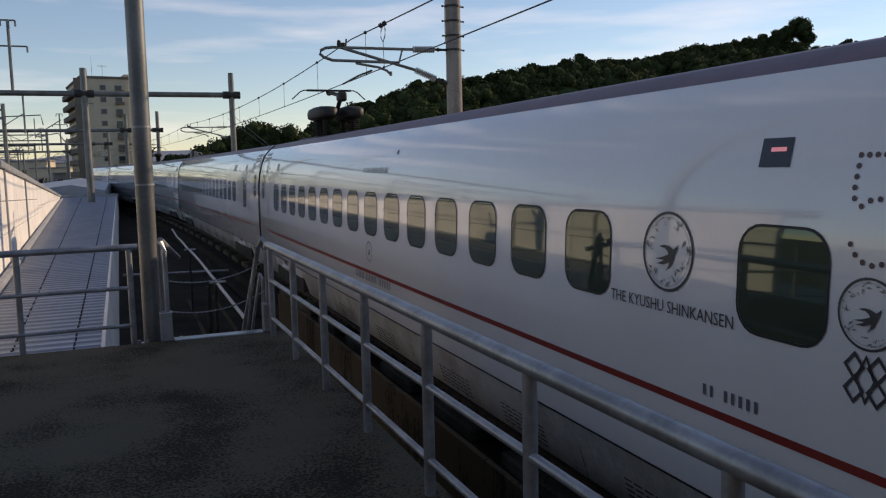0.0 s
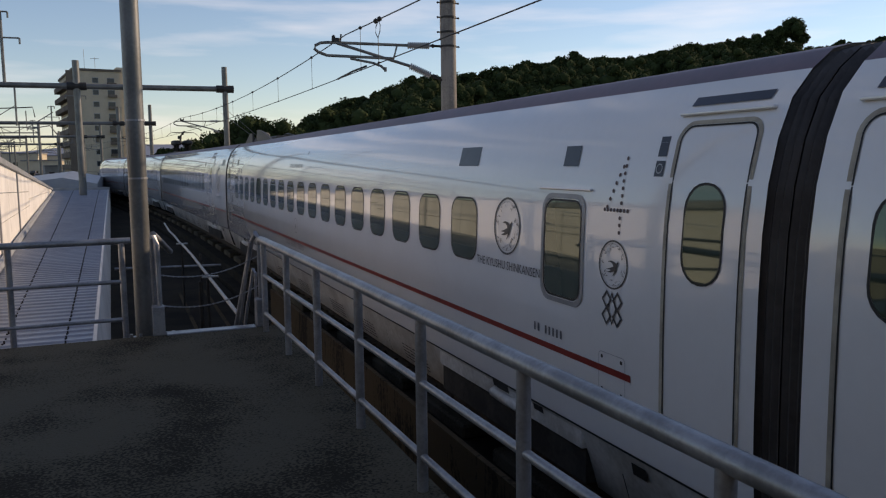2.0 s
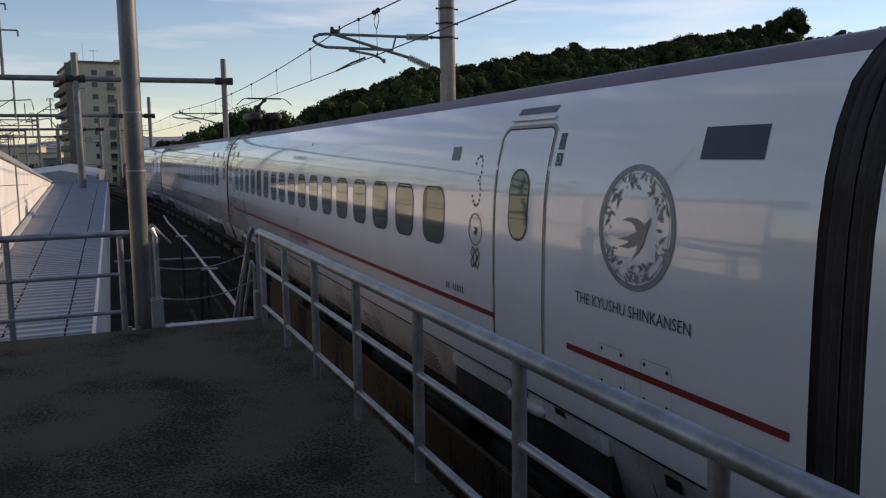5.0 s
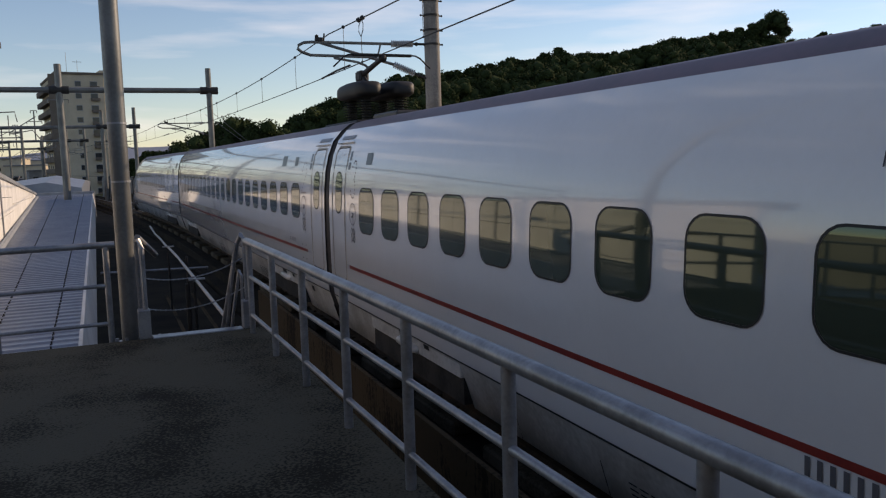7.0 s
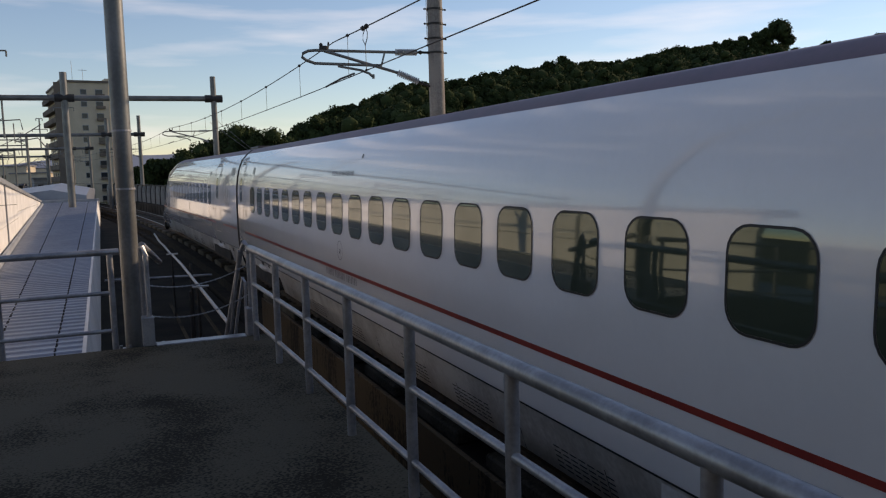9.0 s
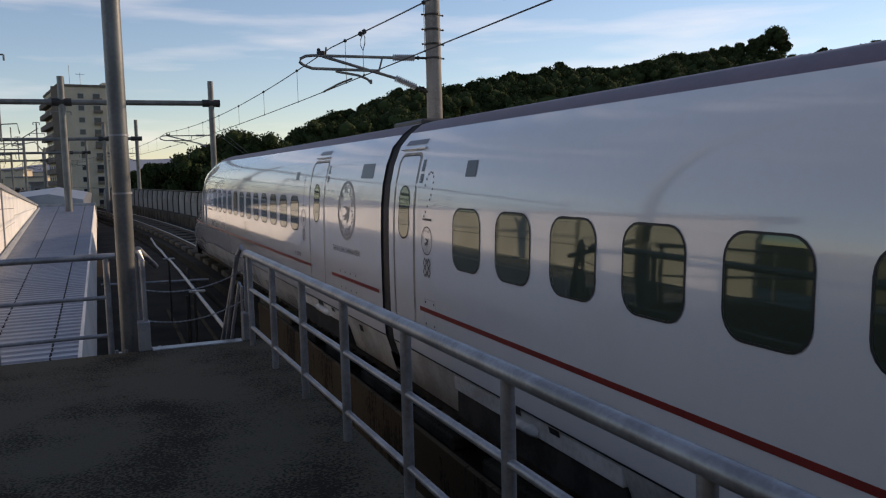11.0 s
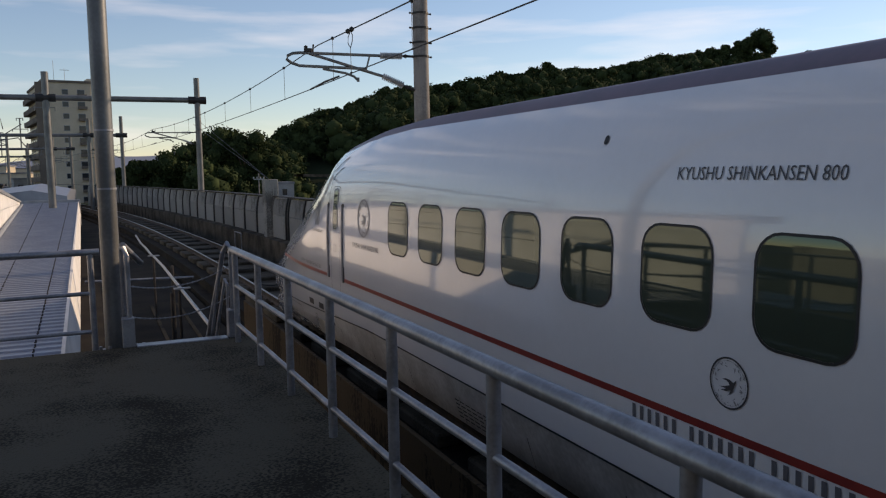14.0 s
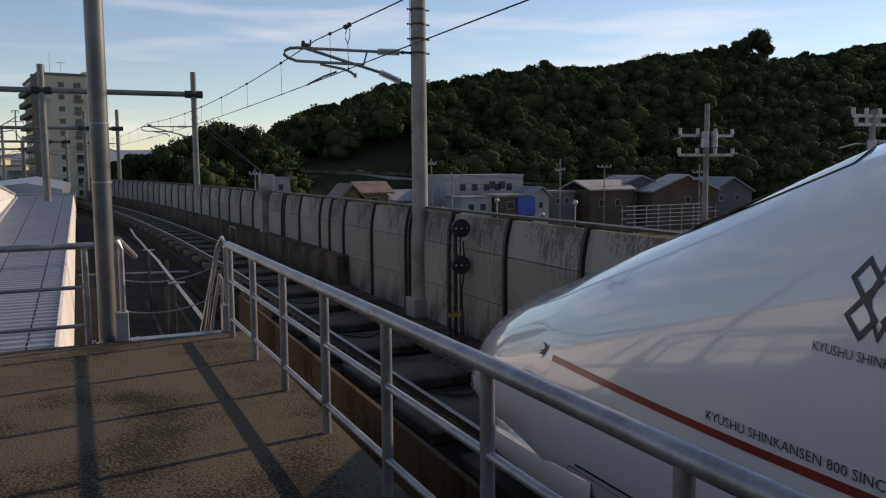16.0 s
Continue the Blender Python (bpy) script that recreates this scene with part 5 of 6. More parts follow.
# ---- distance ----
def leaf_cloud(name, centres, radii, per, size, material, parent=None, seed=1):
    """Lobes of foliage: a rough dark core in each, and many small leaf sprays at all angles round it; joined into one mesh."""
    rng = np.random.default_rng(seed)
    centres, radii = np.asarray(centres, float), np.asarray(radii, float)
    n = len(centres) * per
    c, r = np.repeat(centres, per, 0), np.repeat(radii, per, 0)
    d = rng.normal(size=(n, 3))
    d /= np.linalg.norm(d, axis=1)[:, None]
    p = c + d * r * (0.76 + 0.34 * rng.random(n))[:, None]
    s = size * (0.5 + 0.8 * rng.random(n))[:, None]
    a = rng.normal(size=(n, 3))
    a /= np.linalg.norm(a, axis=1)[:, None]
    b = np.cross(rng.normal(size=(n, 3)) + 0.5 * d, a)
    b /= np.linalg.norm(b, axis=1)[:, None]
    k = np.cross(a, b) * s * 0.22
    quad = np.stack([p - a * s, p - b * s * 0.62 + k, p + a * s, p + b * s * 0.62 + k], 1).reshape(-1, 3)
    ico = bmesh.new()
    bmesh.ops.create_icosphere(ico, subdivisions=1, radius=1.0)
    base = np.array([v.co[:] for v in ico.verts])
    tris = np.array([[v.index for v in f.verts] for f in ico.faces])
    ico.free()
    m = len(centres)
    core = centres[:, None, :] + base[None] * radii[:, None, :] * (0.70 + 0.22 * rng.random((m, len(base), 1)))
    core_loops = (tris[None] + (np.arange(m) * len(base))[:, None, None] + n * 4).reshape(-1)
    me = bpy.data.meshes.new("leaves")
    me.vertices.add(n * 4 + m * len(base))
    me.vertices.foreach_set("co", np.concatenate([quad, core.reshape(-1, 3)]).reshape(-1))
    me.loops.add(n * 4 + len(core_loops))
    me.loops.foreach_set("vertex_index", np.concatenate([np.arange(n * 4), core_loops]))
    t = m * len(tris)
    me.polygons.add(n + t)
    me.polygons.foreach_set("loop_start", np.concatenate([np.arange(n) * 4, n * 4 + np.arange(t) * 3]))
    me.polygons.foreach_set("loop_total", np.concatenate([np.full(n, 4), np.full(t, 3)]))
    me.update(calc_edges=True)
    me.materials.append(material)
    ob = new(name, me)
    ob.parent = parent
    return ob


def lobes(rng, centre, s, count):
    """A crown of radius s as several overlapping lobes, more of them on top."""
    out = [(centre, s * 0.66)]
    for _ in range(count):
        d = rng.normal(size=3) + np.array((0, 0, 0.55))
        d /= np.linalg.norm(d)
        q = s * rng.uniform(0.26, 0.46)
        out.append((np.array(centre) + d * (s * 0.98 - q), q))
    return out


RIDGE_X = [-20, 11, 24, 32, 38, 41, 48, 54, 63, 73, 89, 99, 106, 115, 121, 128, 144, 158, 178, 188, 209, 219, 225, 232, 248, 262, 330, 430, 620]
RIDGE_Z = [3, 6, 9, 11, 11, 11, 16.7, 18.6, 21, 24.9, 26.2, 28.4, 29.6, 30.2, 32.0, 31.6, 32.6, 36.4, 38.6, 38.6, 37.8, 38.6, 40, 40, 44.2, 45.9, 48, 44, 38]


def skyline(x, y):
    """How high the tree tops stand at a place on the hill."""
    return 3.1 + (float(np.interp(x * 200 / y, RIDGE_X, RIDGE_Z)) - 3.1) * y / 200


def hill_z(x, y):
    f = min(1, max(0, (y - 118) / 86))
    f = f * f * (3 - 2 * f)
    return -6.9 + f * (skyline(x, max(y, 120)) + 6.9 - 7.5) + 1.2 * noise.noise((x * 0.03, y * 0.03, 0)) * f


bm = B()
gx, gy = np.linspace(-10, 640, 90), np.linspace(112, 330, 26)
grid = [[bm.verts.new((x, y, hill_z(x, y))) for x in gx] for y in gy]
for ra, rb in zip(grid, grid[1:]):
    for i in range(len(gx) - 1):
        bm.faces.new((ra[i], ra[i + 1], rb[i + 1], rb[i]))
tagged(part("hill", bm, M_GRASS, smooth=True), "dark scrub-covered hillside behind the houses", "hill", kind="structure")
rng = np.random.default_rng(5)
cs, rs = [], []
for i in range(1750):
    x, y = rng.uniform(18, 330), 216 - 84 * rng.random() ** 1.15
    if y > 150 and x / y < 0.17 or 0.25 < x / y < 0.42 and y < 172 or x / y > 1.5:
        continue
    s = 2.6 + 4.0 * rng.random() ** 1.5
    z = min(hill_z(x, y) + s * rng.uniform(0.4, 1.1), skyline(x, y) - s * 0.8 - 1.2 * rng.random())
    for c, q in lobes(rng, (x, y, z), s, 6):
        cs.append(c)
        rs.append((q, q, q * rng.uniform(0.75, 1.0)))
# a road cut across the slope, with its pale guard wall and a parked van
bm = B()
road_line = []
for k in range(17):
    f = k / 16
    q, zt = 0.276 + 0.126 * f, 3.3 - 1.8 * f
    yy = next(v for v in np.arange(122, 214, 0.5) if hill_z(q * v, v) > zt - 0.9)
    road_line.append((q * yy, float(yy) - 0.6, zt - 0.9))
for (xa, ya, za), (xb, yb, zb) in zip(road_line, road_line[1:]):
    vs = [bm.verts.new(v) for v in ((xa, ya, za - 0.8), (xb, yb, zb - 0.8), (xb, yb, zb + 0.35), (xa, ya, za + 0.35), (xa, ya + 0.3, za + 0.35), (xb, yb + 0.3, zb + 0.35), (xb, yb + 0.3, zb - 0.8), (xa, ya + 0.3, za - 0.8))]
    for f in ((0, 1, 2, 3), (3, 2, 5, 4), (4, 5, 6, 7)):
        bm.faces.new([vs[i] for i in f])
tagged(part("guard_wall", bm, M_EDGE), "pale low wall of the road on the hillside", "wall", kind="structure")
xa, ya, za = road_line[7]
van = thing("van", "small white van on the hillside road", "van", m=pose(xa, ya + 1.6, za + 0.0, 0, 0, -8))
part("body", box(B(), -1.0, 1.0, -0.5, 0.5, 0.2, 0.72, 0.1), M_WHITEWALL, van)
part("cabin", box(B(), -0.9, 0.6, -0.46, 0.46, 0.7, 1.15, 0.12), M_WHITEWALL, van)
for wx in (-0.5, 0.2):
    part("window", box(B(), wx - 0.26, wx + 0.24, -0.475, -0.45, 0.8, 1.06), M_GLASS_FAR, van)
for wx in (-0.65, 0.65):
    part("wheel", tube(B(), (wx, -0.52, 0.2), (wx, -0.4, 0.2), 0.2, 12), M_BOGIE, van)
# the row of crowns along the ridge
x = 44.0
while x < 300:
    s = rng.uniform(1.7, 3.1)
    for c, q in lobes(rng, (x, 200 + rng.uniform(-3, 3), skyline(x, 200) - s * rng.uniform(0.72, 1.0)), s, 9):
        cs.append(c)
        rs.append((q, q, q * 0.9))
    x += s * 0.95
# bigger trees that break the skyline
for x, y, top, s in ((196, 200, 44.5, 4.2), (200.5, 199, 47.4, 4.6), (205, 200, 43.5, 3.4), (191.5, 199, 43.0, 3.2), (187, 200, 41.5, 2.6), (181, 200, 40.4, 2.4), (198, 198, 40, 5),
                     (120.5, 199, 33.4, 2.6), (116.5, 200, 32.0, 2.2), (106, 200, 30.6, 2.6), (144, 200, 33.4, 3.0), (158, 200, 37, 4.2), (166, 201, 38, 4.0), (225, 202, 41.6, 2.6),
                     (222, 201, 40.4, 2.4), (73, 198, 25.2, 3.4), (54, 196, 19.0, 3.2), (248, 202, 45, 4.0), (261, 202, 46.4, 4.4), (89, 200, 26.8, 2.6)):
    for c, q in lobes(rng, (x, y, top - s), s, 12):
        cs.append(c)
        rs.append((q, q, q * 0.9))
woods = leaf_cloud("woods", cs, rs, 92, 0.34, M_LEAF, seed=2)
tagged(woods, "dense dark green broadleaf woods covering the hill", "woods", kind="stuff")


def tree(x, y, z, h, r, seed):
    g = thing("tree", "rounded dark green broadleaf tree at the foot of the hill", "tree", "trees beside the line", m=pose(x, y, z))
    rr = random.Random(seed)
    bm = tube(B(), (0, 0, 0), (0.2, 0, h * 0.55), 0.035 * h, 9, 0.018 * h)
    for k in range(6):
        a = k * 1.05 + rr.random()
        tube(bm, (0.1, 0, h * (0.3 + 0.05 * k)), (math.cos(a) * r * 0.6, math.sin(a) * r * 0.6, h * (0.55 + 0.06 * k)), 0.012 * h, 6, 0.005 * h)
    part("trunk", bm, M_BARK, g)
    cc, cr = [], []
    for k in range(30):
        a, q = rr.uniform(0, 6.28), rr.uniform(0.15, 0.75) * r
        cc.append((math.cos(a) * q, math.sin(a) * q, h * rr.uniform(0.48, 0.9)))
        s = r * rr.uniform(0.2, 0.42)
        cr.append((s, s, s * 0.85))
    leaf_cloud("crown", cc, cr, 300, 0.26, M_LEAF, g, seed)


for i, (x, y, z, h, r) in enumerate(((16.5, 150, -6.8, 17.5, 5.2), (21.5, 153, -6.8, 19.5, 6.4), (26.5, 150, -6.8, 18.5, 5.8), (13.5, 146, -6.8, 14.5, 4.6), (30.5, 156, -6.8, 17, 5.5),
                                     (7.2, 150, -6.8, 13.2, 4.2), (10.0, 168, -6.8, 13.5, 4.0), (4.0, 158, -6.8, 11.0, 3.6))):
    tree(x, y, z, h, r, 20 + i)


# ---- houses ----
def house(x0, x1, y0, y1, z0, eaves, ridge, wall_mat, roof_mat, label, windows, gable_x=False, flat=False):
    g = thing("house", label, "house", "houses below the hill")
    walls = part("wall", box(B(), x0, x1, y0, y1, z0, eaves), wall_mat, g)
    bm = B()
    o = 0.45
    if flat:
        box(bm, x0 - 0.1, x1 + 0.1, y0 - 0.1, y1 + 0.1, eaves, eaves + 0.3)
    else:
        if gable_x:  # gable faces the viewer
            xm = (x0 + x1) / 2
            pr = [(x0 - o, eaves - 0.15), (xm, ridge), (x1 + o, eaves - 0.15), (x1 + o, eaves + 0.08), (xm, ridge + 0.28), (x0 - o, eaves + 0.08)]
            vs = [[bm.verts.new((x, y, z)) for x, z in pr] for y in (y0 - o, y1 + o)]
            tri = B()
            f = [[tri.verts.new(v) for v in ((x0, y, eaves), (x1, y, eaves), (xm, y, ridge))] for y in (y0 + 0.003, y1 - 0.003)]
            tri.faces.new(f[0])
            tri.faces.new(f[1][::-1])
            for i in range(3):
                tri.faces.new((f[0][i], f[1][i], f[1][(i + 1) % 3], f[0][(i + 1) % 3]))
            part("gable", tri, wall_mat, g)
        else:
            ym = (y0 + y1) / 2
            pr = [(y0 - o, eaves - 0.15), (ym, ridge), (y1 + o, eaves - 0.15), (y1 + o, eaves + 0.08), (ym, ridge + 0.28), (y0 - o, eaves + 0.08)]
            vs = [[bm.verts.new((x, y, z)) for y, z in pr] for x in (x0 - o, x1 + o)]
        for i in range(6):
            bm.faces.new((vs[0][i], vs[0][(i + 1) % 6], vs[1][(i + 1) % 6], vs[1][i]))
        bm.faces.new((vs[0][0], vs[0][1], vs[0][4], vs[0][5]))
        bm.faces.new((vs[0][1], vs[0][2], vs[0][3], vs[0][4]))
        bm.faces.new((vs[1][0], vs[1][1], vs[1][4], vs[1][5]))
        bm.faces.new((vs[1][1], vs[1][2], vs[1][3], vs[1][4]))
    part("roof", bm, roof_mat, g)
    for wx, wz, ww, wh in windows:
        w = part("window", box(B(), wx - ww / 2 - 0.08, wx + ww / 2 + 0.08, y0 - 0.06, y0 + 0.05, wz - wh / 2 - 0.08, wz + wh / 2 + 0.08), M_EDGE, g)
        part("pane", box(B(), wx - ww / 2, wx + ww / 2, y0 - 0.075, y0 - 0.055, wz - wh / 2, wz + wh / 2), M_GLASS_FAR, w)
    return g


house(47.4, 60.0, 105, 113, -7, 1.75, 0, M_WHITEWALL, M_WHITEWALL, "long white flat-roofed two-storey building", [(50 + 1.9 * k, 0.2, 0.9, 1.0) for k in range(5)] + [(54.8, 0.5, 1.0, 1.1), (56.4, 0.5, 1.0, 1.1)], flat=True)
house(47.0, 51.6, 99, 104.5, -7, -1.2, 0, M_WHITEWALL, M_TILE, "white cube house beside the long building", [(48.4, -2.4, 0.8, 0.9), (50.2, -2.4, 0.8, 0.9)], flat=True)
house(51.9, 57.2, 98, 104.5, -7, -1.0, 0, M_BROWNWALL, M_TILE, "dark brown flat-roofed house", [(54, -2.2, 1.0, 0.9)], flat=True)
house(57.6, 60.2, 98, 103, -7, -1.0, 0.1, M_WHITEWALL, M_TILE, "narrow white house with a grey roof", [(58.9, -2.3, 0.6, 0.8)], gable_x=True)
house(31.4, 34.4, 104, 110, -7, -1.1, 0.8, M_YELLOWWALL, M_TILEB, "small ochre gabled house", [(32.9, -2.0, 0.8, 0.8)], gable_x=True)
house(34.5, 38.8, 105, 111, -7, -0.3, 1.0, M_YELLOWWALL, M_TILEB, "ochre house with a brown tiled roof", [(36.4, -1.4, 1.0, 0.9)])
house(38.9, 43.4, 104, 110, -7, -1.4, -0.2, M_GREYWALL, M_TILE, "grey house with a dark roof", [(40.2, -2.3, 0.7, 0.8), (41.8, -2.3, 0.7, 0.8)])
house(65.8, 69.8, 106, 111, -7, -0.9, 0, M_GREYWALL, M_TILE, "grey box-shaped house with a flat roof", [(66.8, -2.2, 0.7, 0.8), (68.4, -2.2, 0.7, 0.8)], flat=True)
house(71.4, 79.4, 104, 112, -7, -0.5, 0.7, M_BROWNWALL, M_WHITEWALL, "brown house with a pale bright roof", [(73.5, -2.6, 0.9, 0.9), (76.6, -2.6, 0.9, 0.9)])
house(78.6, 86.4, 106, 113, -7, 0.1, 1.4, M_GREYWALL, M_TILE, "grey gabled two-storey house", [(82.2, -2.0, 0.9, 1.0), (84.6, -2.0, 0.9, 1.0)], gable_x=True)
house(81.8, 95.0, 102, 105.9, -7, -0.9, 1.5, M_BROWNWALL, M_WHITEWALL, "brown gabled house with a pale roof", [(88.8, -2.4, 1.0, 1.0), (92.2, -2.4, 1.0, 1.0)], gable_x=True)
house(97.5, 106.5, 106, 114, -7, -1.4, 0.9, M_GREYWALL, M_TILE, "dim grey house under the hill", [(99.6, -2.4, 0.9, 0.9), (103.2, -2.4, 0.9, 0.9)], gable_x=True)
house(25.3, 27.8, 118, 123, -7, 1.6, 0, M_WHITEWALL, M_TILE, "small pale block house beyond the wall", [(26.4, 0.4, 0.7, 0.9)], flat=True)
house(15.0, 18.4, 176, 182, -7, 6.6, 7.8, M_WHITEWALL, M_TILE, "white gabled house among the trees", [(16.6, 4.6, 1.0, 1.0)], gable_x=True)
g = thing("tarp", "bright blue tarpaulin hung on a house wall", "tarp")
part("sheet", box(B(), 55.0, 57.8, 97.6, 97.85, -3.6, -1.1, 0.05), M_BLUE, g)

# road across the hillside, with its barrier and a parked car
bm = B()
vs = [[bm.verts.new((x, y, z)) for x, y, z in ((x0, 121, zz), (x0, 127, zz), (x0, 127, zz - 0.4), (x0, 121, zz - 0.4))] for x0, zz in ((30, 3.0), (46, 2.4), (58, 1.4), (75, 0.2))]
for ra, rb in zip(vs, vs[1:]):
    for i in range(4):
        bm.faces.new((ra[i], ra[(i + 1) % 4], rb[(i + 1) % 4], rb[i]))
tagged(part("hill_road", bm, M_SLAB), "pale concrete road edge across the foot of the hill", "road", kind="structure")

def utility_pole(x, y, z0, z1, arms, r=0.17, gear=False):
    g = thing("utility_pole", "grey concrete utility pole with crossarms and insulators", "pole", "utility poles among the houses")
    part("pole", tube(B(), (x, y, z0), (x, y, z1), r * 1.2, 10, r * 0.8), M_CONC_POLE, g)
    for z, w in arms:
        part("crossarm", box(B(), x - w, x + w, y - 0.07, y + 0.07, z - 0.07, z + 0.07), M_STEEL, g)
        for k in range(4):
            xx = x - w + 2 * w * k / 3
            part("insulator", tube(B(), (xx, y, z + 0.07), (xx, y, z + 0.36), 0.09, 8), M_INSUL, g)
    if gear:
        for xx in (-0.55, 0.6):
            part("transformer", tube(B(), (x + xx * 0.5, y - 0.2, z1 - 2.2), (x + xx * 0.5, y - 0.2, z1 - 1.4), 0.2, 12), M_STEEL, g)
        part("bracket", pipe(B(), [(x - 2.1, y, z1 - 1.78), (x - 1.1, y, z1 - 1.58), (x, y, z1 - 1.55)], 0.04, 6), M_STEEL, g)
        part("bracket", pipe(B(), [(x + 2.1, y, z1 - 2.5), (x + 1.1, y, z1 - 2.55), (x, y, z1 - 2.6)], 0.04, 6), M_STEEL, g)


utility_pole(29.0, 32.0, -7, 6.2, ((4.6, 1.7), (3.62, 1.75)), 0.16, True)
utility_pole(33.4, 26.0, -7, 5.6, ((5.3, 1.3), (4.9, 1.1)), 0.16, True)
utility_pole(66.2, 104.5, -7, 4.2, ((2.6, 0.8),), 0.12)
utility_pole(73.6, 103.5, -7, 3.2, ((3.0, 1.2),), 0.10)
utility_pole(90.2, 101.0, -7, 3.4, ((2.0, 1.3), (0.9, 1.3)), 0.13)
utility_pole(45.0, 98.0, -7, 2.5, ((1.8, 0.9), (0.8, 0.8)), 0.12)
utility_pole(44.2, 103.0, -7, 4.4, ((3.6, 0.7),), 0.10)
utility_pole(21.5, 112, -7, 3.2, ((2.4, 0.7),), 0.10)
g = thing("power_lines", "thin dark power lines between the utility poles", "wire")
for z, dx in ((4.95, -1.5), (4.95, 0.2), (4.95, 1.5), (3.95, -1.5), (3.95, 1.5)):
    a, b = Vector((29.0 + dx, 32, z)), Vector((33.4 + dx * 0.7, 26, z + 0.5))
    part("wire", pipe(B(), [a.lerp(b, k / 10) - Vector((0, 0, 0.5 * k / 10 * (1 - k / 10))) for k in range(11)], 0.009, 5), M_WIRE, g)
for z in (2.3, 1.2):
    a, b = Vector((45, 98, z)), Vector((90.2, 101, z + 0.2))
    part("wire", pipe(B(), [a.lerp(b, k / 14) - Vector((0, 0, 5 * k / 14 * (1 - k / 14))) for k in range(15)], 0.022, 5), M_WIRE, g)
for dz in (0.0, 0.5):
    a, b = Vector((11.5, 54.5, 8.0 + dz)), Vector((WX + bend(35.6), 35.6, 2.85))
    part("wire", pipe(B(), [Vector((WX + bend(54.5), 54.5, 6.4 + dz)).lerp(b, k / 8) for k in range(9)], 0.012, 5), M_WIRE, g)

# scaffold-like steel racks in front of the brown houses
g = thing("pipe_rack", "pale steel scaffold racks in a yard", "rack")
for k in range(9):
    part("upright", tube(B(), (71.5 + 2.2 * k, 96, -7), (71.5 + 2.2 * k, 96, -2.6 - 0.1 * (k % 3)), 0.06, 6), M_STEEL, g)
for k in range(6):
    part("pipe", tube(B(), (71.2 + (k % 2), 95.9, -5.8 + 0.6 * k), (89.6 - (k % 3), 95.9, -5.7 + 0.6 * k), 0.07, 6), M_STEEL, g)
# white globes along the noise wall's top, placed for the sunlit glints there
for y, h in ((21.35, -0.06), (21.47, 0.20), (17.71, -0.02), (14.89, 0.27), (13.06, 0.06), (11.94, 0.33)):
    g = thing("glint_globe", "small white globe on a stem, placed for a sunlit glint above the wall", "lamp", "lamps on the noise wall")
    part("stem", tube(B(), (WX + 0.3, y, 2.0), (WX + 0.3, y, 2.09 + h), 0.012, 6), M_STEEL, g)
    part("globe", ball(B(), (WX + 0.3, y, 2.12 + h), 0.05, 2), M_INSUL, g, smooth=True)

# ---- apartment block ----
g = thing("apartment_building", "tan ten-storey apartment block with balconies", "apartment building", m=pose(-9.0, 212, -7, 0, 0, 9))
W, Dp, Ht = 10.6, 30.0, 32.6
part("wall", box(B(), 0, W, 0, Dp, 0, Ht), M_FLAT, g)
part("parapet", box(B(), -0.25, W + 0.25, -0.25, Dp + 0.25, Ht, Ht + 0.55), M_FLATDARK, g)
part("stair_tower", box(B(), W - 0.6, W + 1.5, 0.5, 5, 0, Ht + 1.2), M_FLAT, g)
for f in range(11):
    z = 1.9 + 2.85 * f
    for x, w in ((4.9, 1.2), (8.4, 1.5)):
        wi = part("window", box(B(), x - w / 2 - 0.1, x + w / 2 + 0.1, -0.05, 0.1, z - 0.62, z + 0.72), M_EDGE, g)
        part("pane", box(B(), x - w / 2, x + w / 2, -0.08, -0.04, z - 0.5, z + 0.6), M_GLASS_FAR, wi)
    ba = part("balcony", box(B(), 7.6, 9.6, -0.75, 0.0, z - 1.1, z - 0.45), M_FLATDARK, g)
    # access galleries on the long side, in a darker brown than the walls
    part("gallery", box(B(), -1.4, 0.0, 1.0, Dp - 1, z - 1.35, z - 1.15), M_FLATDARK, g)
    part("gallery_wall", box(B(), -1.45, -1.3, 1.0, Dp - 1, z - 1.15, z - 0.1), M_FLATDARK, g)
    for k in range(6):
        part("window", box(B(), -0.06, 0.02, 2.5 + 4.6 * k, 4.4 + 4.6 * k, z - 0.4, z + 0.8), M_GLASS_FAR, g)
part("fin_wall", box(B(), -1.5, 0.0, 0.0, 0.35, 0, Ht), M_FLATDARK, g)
for x, h in ((3.2, 5.6), (2.0, 2.6), (5.6, 3.8)):
    part("antenna", tube(B(), (x, 4, Ht + 0.5), (x, 4, Ht + h), 0.05, 6), M_STEEL, g)
part("antenna_rack", box(B(), 4.6, 6.6, 3.95, 4.05, Ht + 3.4, Ht + 3.5), M_STEEL, g)

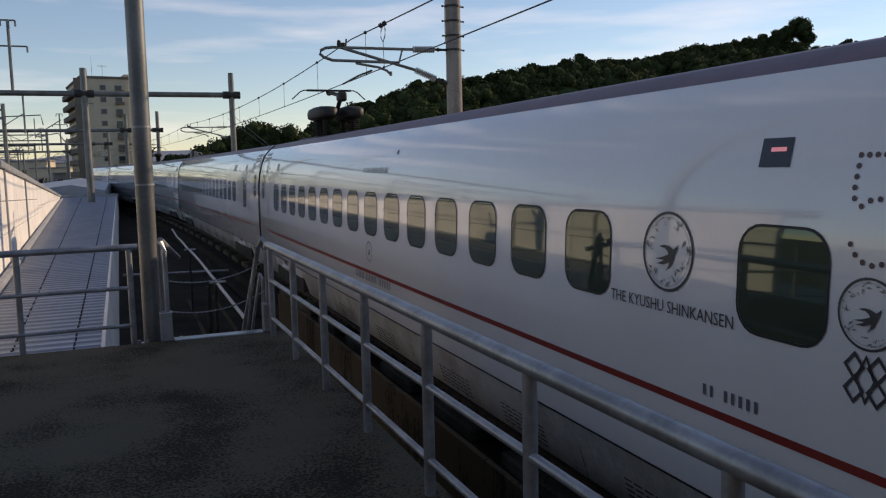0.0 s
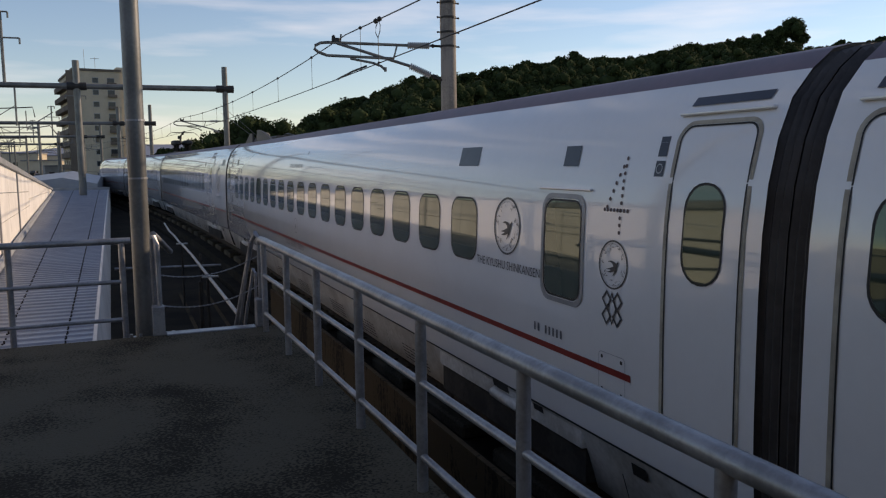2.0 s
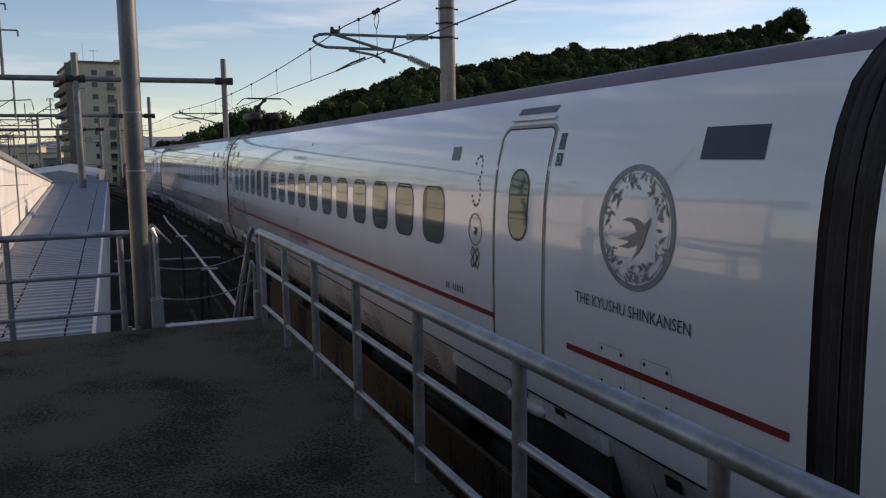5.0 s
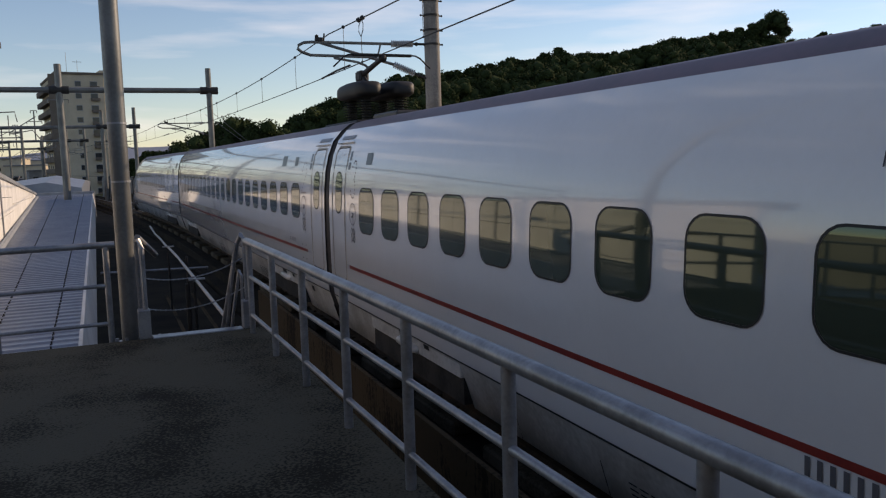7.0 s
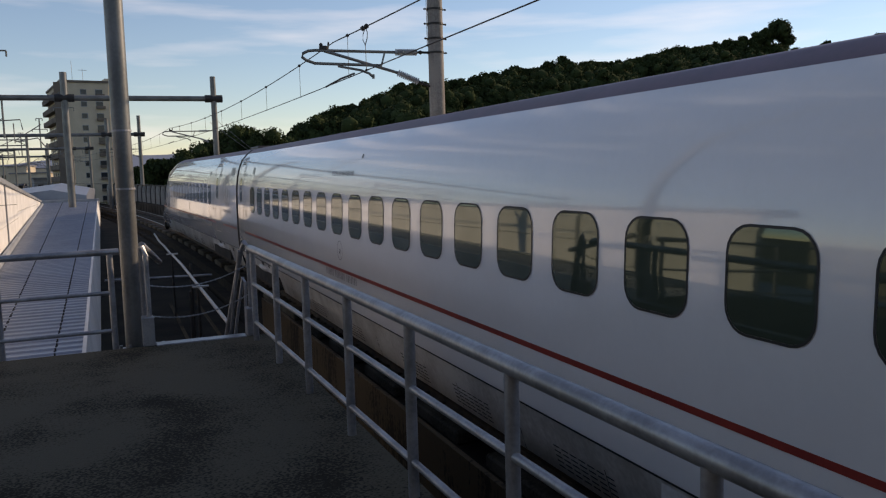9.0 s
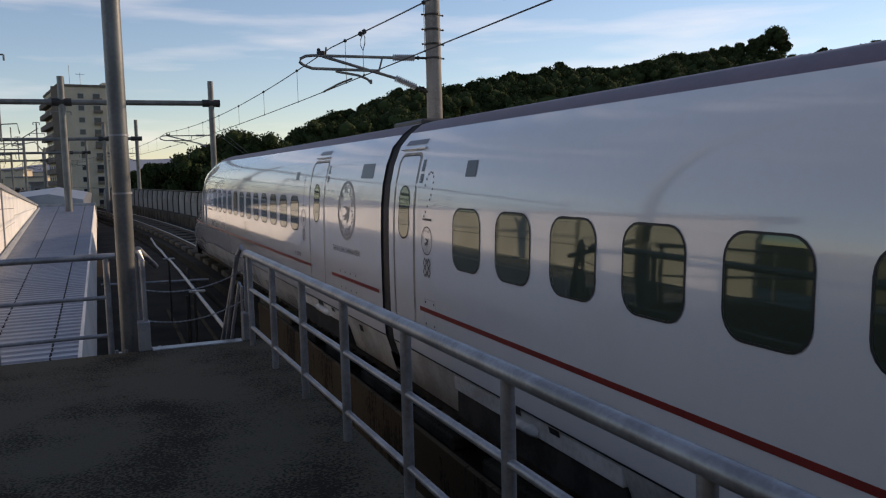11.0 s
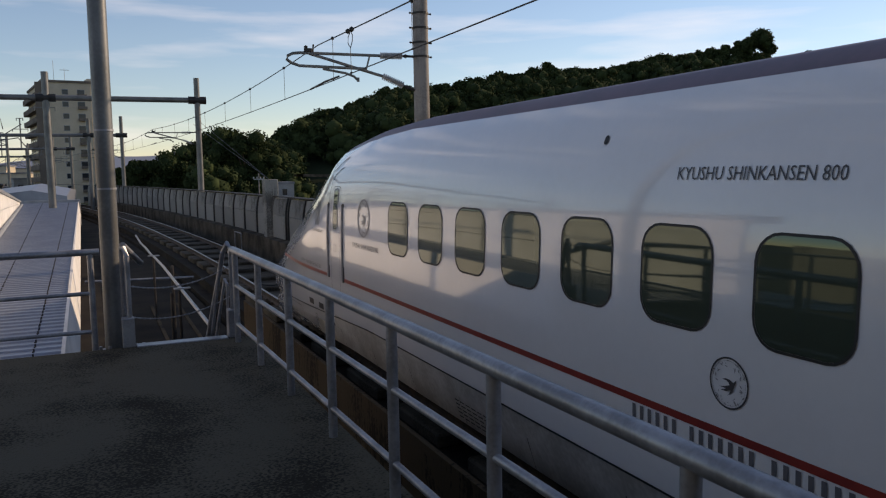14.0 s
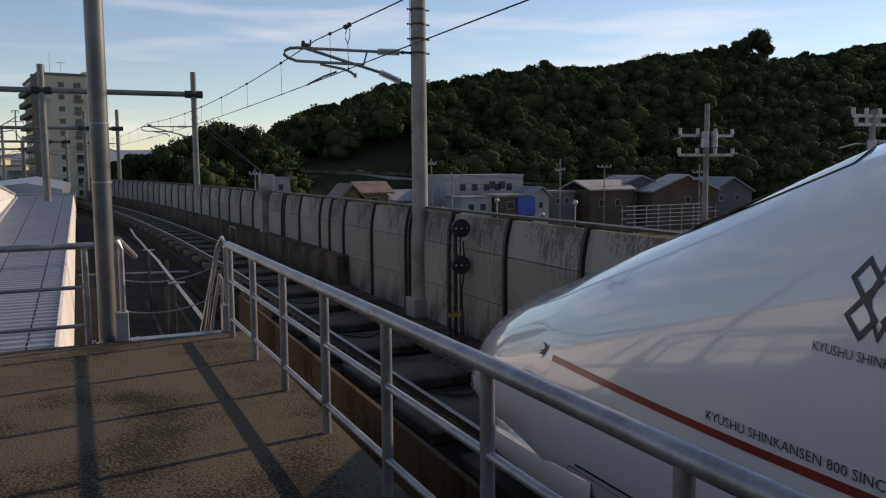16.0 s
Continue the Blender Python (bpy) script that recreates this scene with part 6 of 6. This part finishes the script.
# lattice gantries over the yard to the left
for i, (y, x0, x1, z) in enumerate(((74, -40, -9, 7.6), (112, -52, -9, 7.2), (150, -62, -14, 7.0), (190, -74, -20, 7.2), (235, -90, -26, 7.4))):
    g = thing("lattice_gantry", "grey lattice steel gantry over the yard tracks", "gantry", "lattice gantries over the yard", m=pose(0, y, 0))
    for dz in (0.0, 0.7):
        part("chord", tube(B(), (x0, 0, z + dz), (x1, 0, z + dz), 0.07, 6), M_POLE, g)
    n = int((x1 - x0) / 1.4)
    for k in range(n):
        xa = x0 + (x1 - x0) * k / n
        xb = x0 + (x1 - x0) * (k + 1) / n
        part("lacing", tube(B(), (xa, 0, z + 0.7 * (k % 2)), (xb, 0, z + 0.7 * ((k + 1) % 2)), 0.04, 5), M_POLE, g)
    for k in range(5):
        x = x0 + (x1 - x0) * k / 4
        part("column", tube(B(), (x, 0, -2.6), (x, 0, z + 1.2), 0.16, 8), M_POLE, g)
        bm = pipe(B(), [(x + 2.2, 0, z), (x + 2.2, 0, z - 1.5), (x + 3.9, 0, z - 1.2), (x + 4.4, 0, z - 1.9)], 0.05, 5)
        tube(bm, (x + 2.2, 0, z - 1.4), (x + 4.2, 0, z - 0.1), 0.04, 5)
        part("drop_bracket", bm, M_POLE, g)

# town and hills at the far left
rr = random.Random(8)
for i in range(16):
    x, y = -30 - rr.uniform(0, 70) + i * 1.2, 230 + rr.uniform(0, 160)
    w, d, h = rr.uniform(8, 16), rr.uniform(8, 14), rr.uniform(7, 15)
    b = thing("town_building", "distant pale town building with small windows", "building", "distant town buildings", m=pose(x, y, -7, 0, 0, rr.uniform(-12, 12)))
    part("wall", box(B(), 0, w, 0, d, 0, h), (M_WHITEWALL, M_GREYWALL, M_FLAT)[i % 3], b)
    part("roof", box(B(), -0.3, w + 0.3, -0.3, d + 0.3, h, h + 0.4), M_TILE, b)
    for fz in range(int(h // 3)):
        for k in range(int(w // 2.6)):
            part("window", box(B(), 1 + 2.5 * k, 2.3 + 2.5 * k, -0.05, 0.05, 1.2 + 3 * fz, 2.4 + 3 * fz), M_GLASS_FAR, b)
bm = B()
xs = np.linspace(-1900, 500, 60)
top = [bm.verts.new((x, 2600 + 150 * math.sin(x * 0.003), 60 + 60 * noise.noise((x * 0.0016, 3, 0)) + 22 * noise.noise((x * 0.006, 7, 0)))) for x in xs]
low = [bm.verts.new((v.co.x, v.co.y - 300, -8)) for v in top]
for i in range(len(xs) - 1):
    bm.faces.new((low[i], low[i + 1], top[i + 1], top[i]))
tagged(part("far_hills", bm, M_MOUNT, smooth=True), "hazy blue-grey far hills", "hills", kind="structure")

# ---- unseen additions behind the camera and across the left tracks ----
# canopy out of view, sized to keep sky light off floor and train
bm = box(B(), -6.2, -0.4, -60, 2.2, 5.0, 5.3)
tagged(part("unseen_canopy", bm, M_EDGE), "grey canopy added out of view to block sky light", "canopy", kind="structure")
bm = box(B(), -6.4, -6.1, -60, 8.6, P - 0.3, P + 1.1)
tagged(part("platform_parapet", bm, M_CONC), "plain concrete parapet along the platform", "wall", kind="structure")
g = thing("canopy_frame", "grey steel posts that carry the added unseen canopy", "post")
for y in (-0.6, -6.4, -12.2, -18):
    part("post", tube(B(), (-3.4, y, P), (-3.4, y, 5.0), 0.11, 12), M_POLE, g)
bm = box(B(), -14.6, -13.4, -60, 18.5, -2.0, 2.95)
tagged(part("left_wall", bm, M_CONC), "plain concrete wall across the left tracks", "wall", kind="structure")
# block out of view, added to darken the train's near side
bm = box(B(), -27, -16, -60, 4, -2.0, 8.0)
tagged(part("unseen_block", bm, M_GREYWALL), "plain grey block added out of view to cut sky light on the train", "building", kind="structure")

# a bird gliding over the hill
bird = thing("bird", "small dark bird gliding in the sky", "bird")
part("body", ball(B(), (0, 0, 0), 0.13, 2, (2.0, 0.8, 0.8)), M_BIRD, bird)
for s in (-1, 1):
    bm = B()
    vs = [bm.verts.new(v) for v in ((-0.12, 0, 0.02), (0.14, 0, 0.02), (0.08, s * 0.38, 0.14), (-0.16, s * 0.72, 0.06), (-0.14, s * 0.4, 0.12))]
    f = bm.faces.new(vs)
    ex = bmesh.ops.extrude_face_region(bm, geom=[f])
    bmesh.ops.translate(bm, verts=[e for e in ex["geom"] if isinstance(e, bmesh.types.BMVert)], vec=(0, 0, 0.02))
    part("wing", bm, M_BIRD, bird)


# ---- what moves ----
# seconds, and how far ahead of the camera the gap between the first two cars stands
RUN = [(0, 97.06), (0.5, 91.91), (1, 86.96), (1.5, 82.13), (2, 77.58), (2.5, 72.87), (3, 68.45), (3.5, 64.16), (4, 60.03), (4.5, 56.15), (5, 52.45), (5.5, 48.85), (6, 45.26), (6.5, 41.65), (7, 38.04), (7.5, 34.46), (8, 30.85), (8.5, 27.37), (9, 23.82), (9.5, 20.15), (10, 16.55), (10.5, 13.24), (11, 10.30), (11.5, 7.37), (12, 4.27), (12.5, 1.40), (13, -1.70), (13.5, -4.45), (14, -7.41), (14.5, -10.03), (15, -12.84), (15.5, -15.27), (16, -18.07)]


def car_pose(y0, length):
    ya, yb = y0, y0 + length
    xa, xb = bend(ya), bend(yb)
    return pose(TRACK + xa, ya, -0.009, 0, 0, math.degrees(math.atan2(-(xb - xa), yb - ya)))


def motions():
    for n, car in enumerate(CARS):
        walk(car, [(t, car_pose(s + 0.18 - 24.7 * n, 24.3)) for t, s in RUN])
    walk(bird, [(t, pose(51.7 - 3.3 * (t - 7), 63.6 + 2.6 * (t - 7), 18.0 + 0.6 * (t - 7), 0, 0, 140)) for t in (0, 4, 8, 12, 16)])


motions()
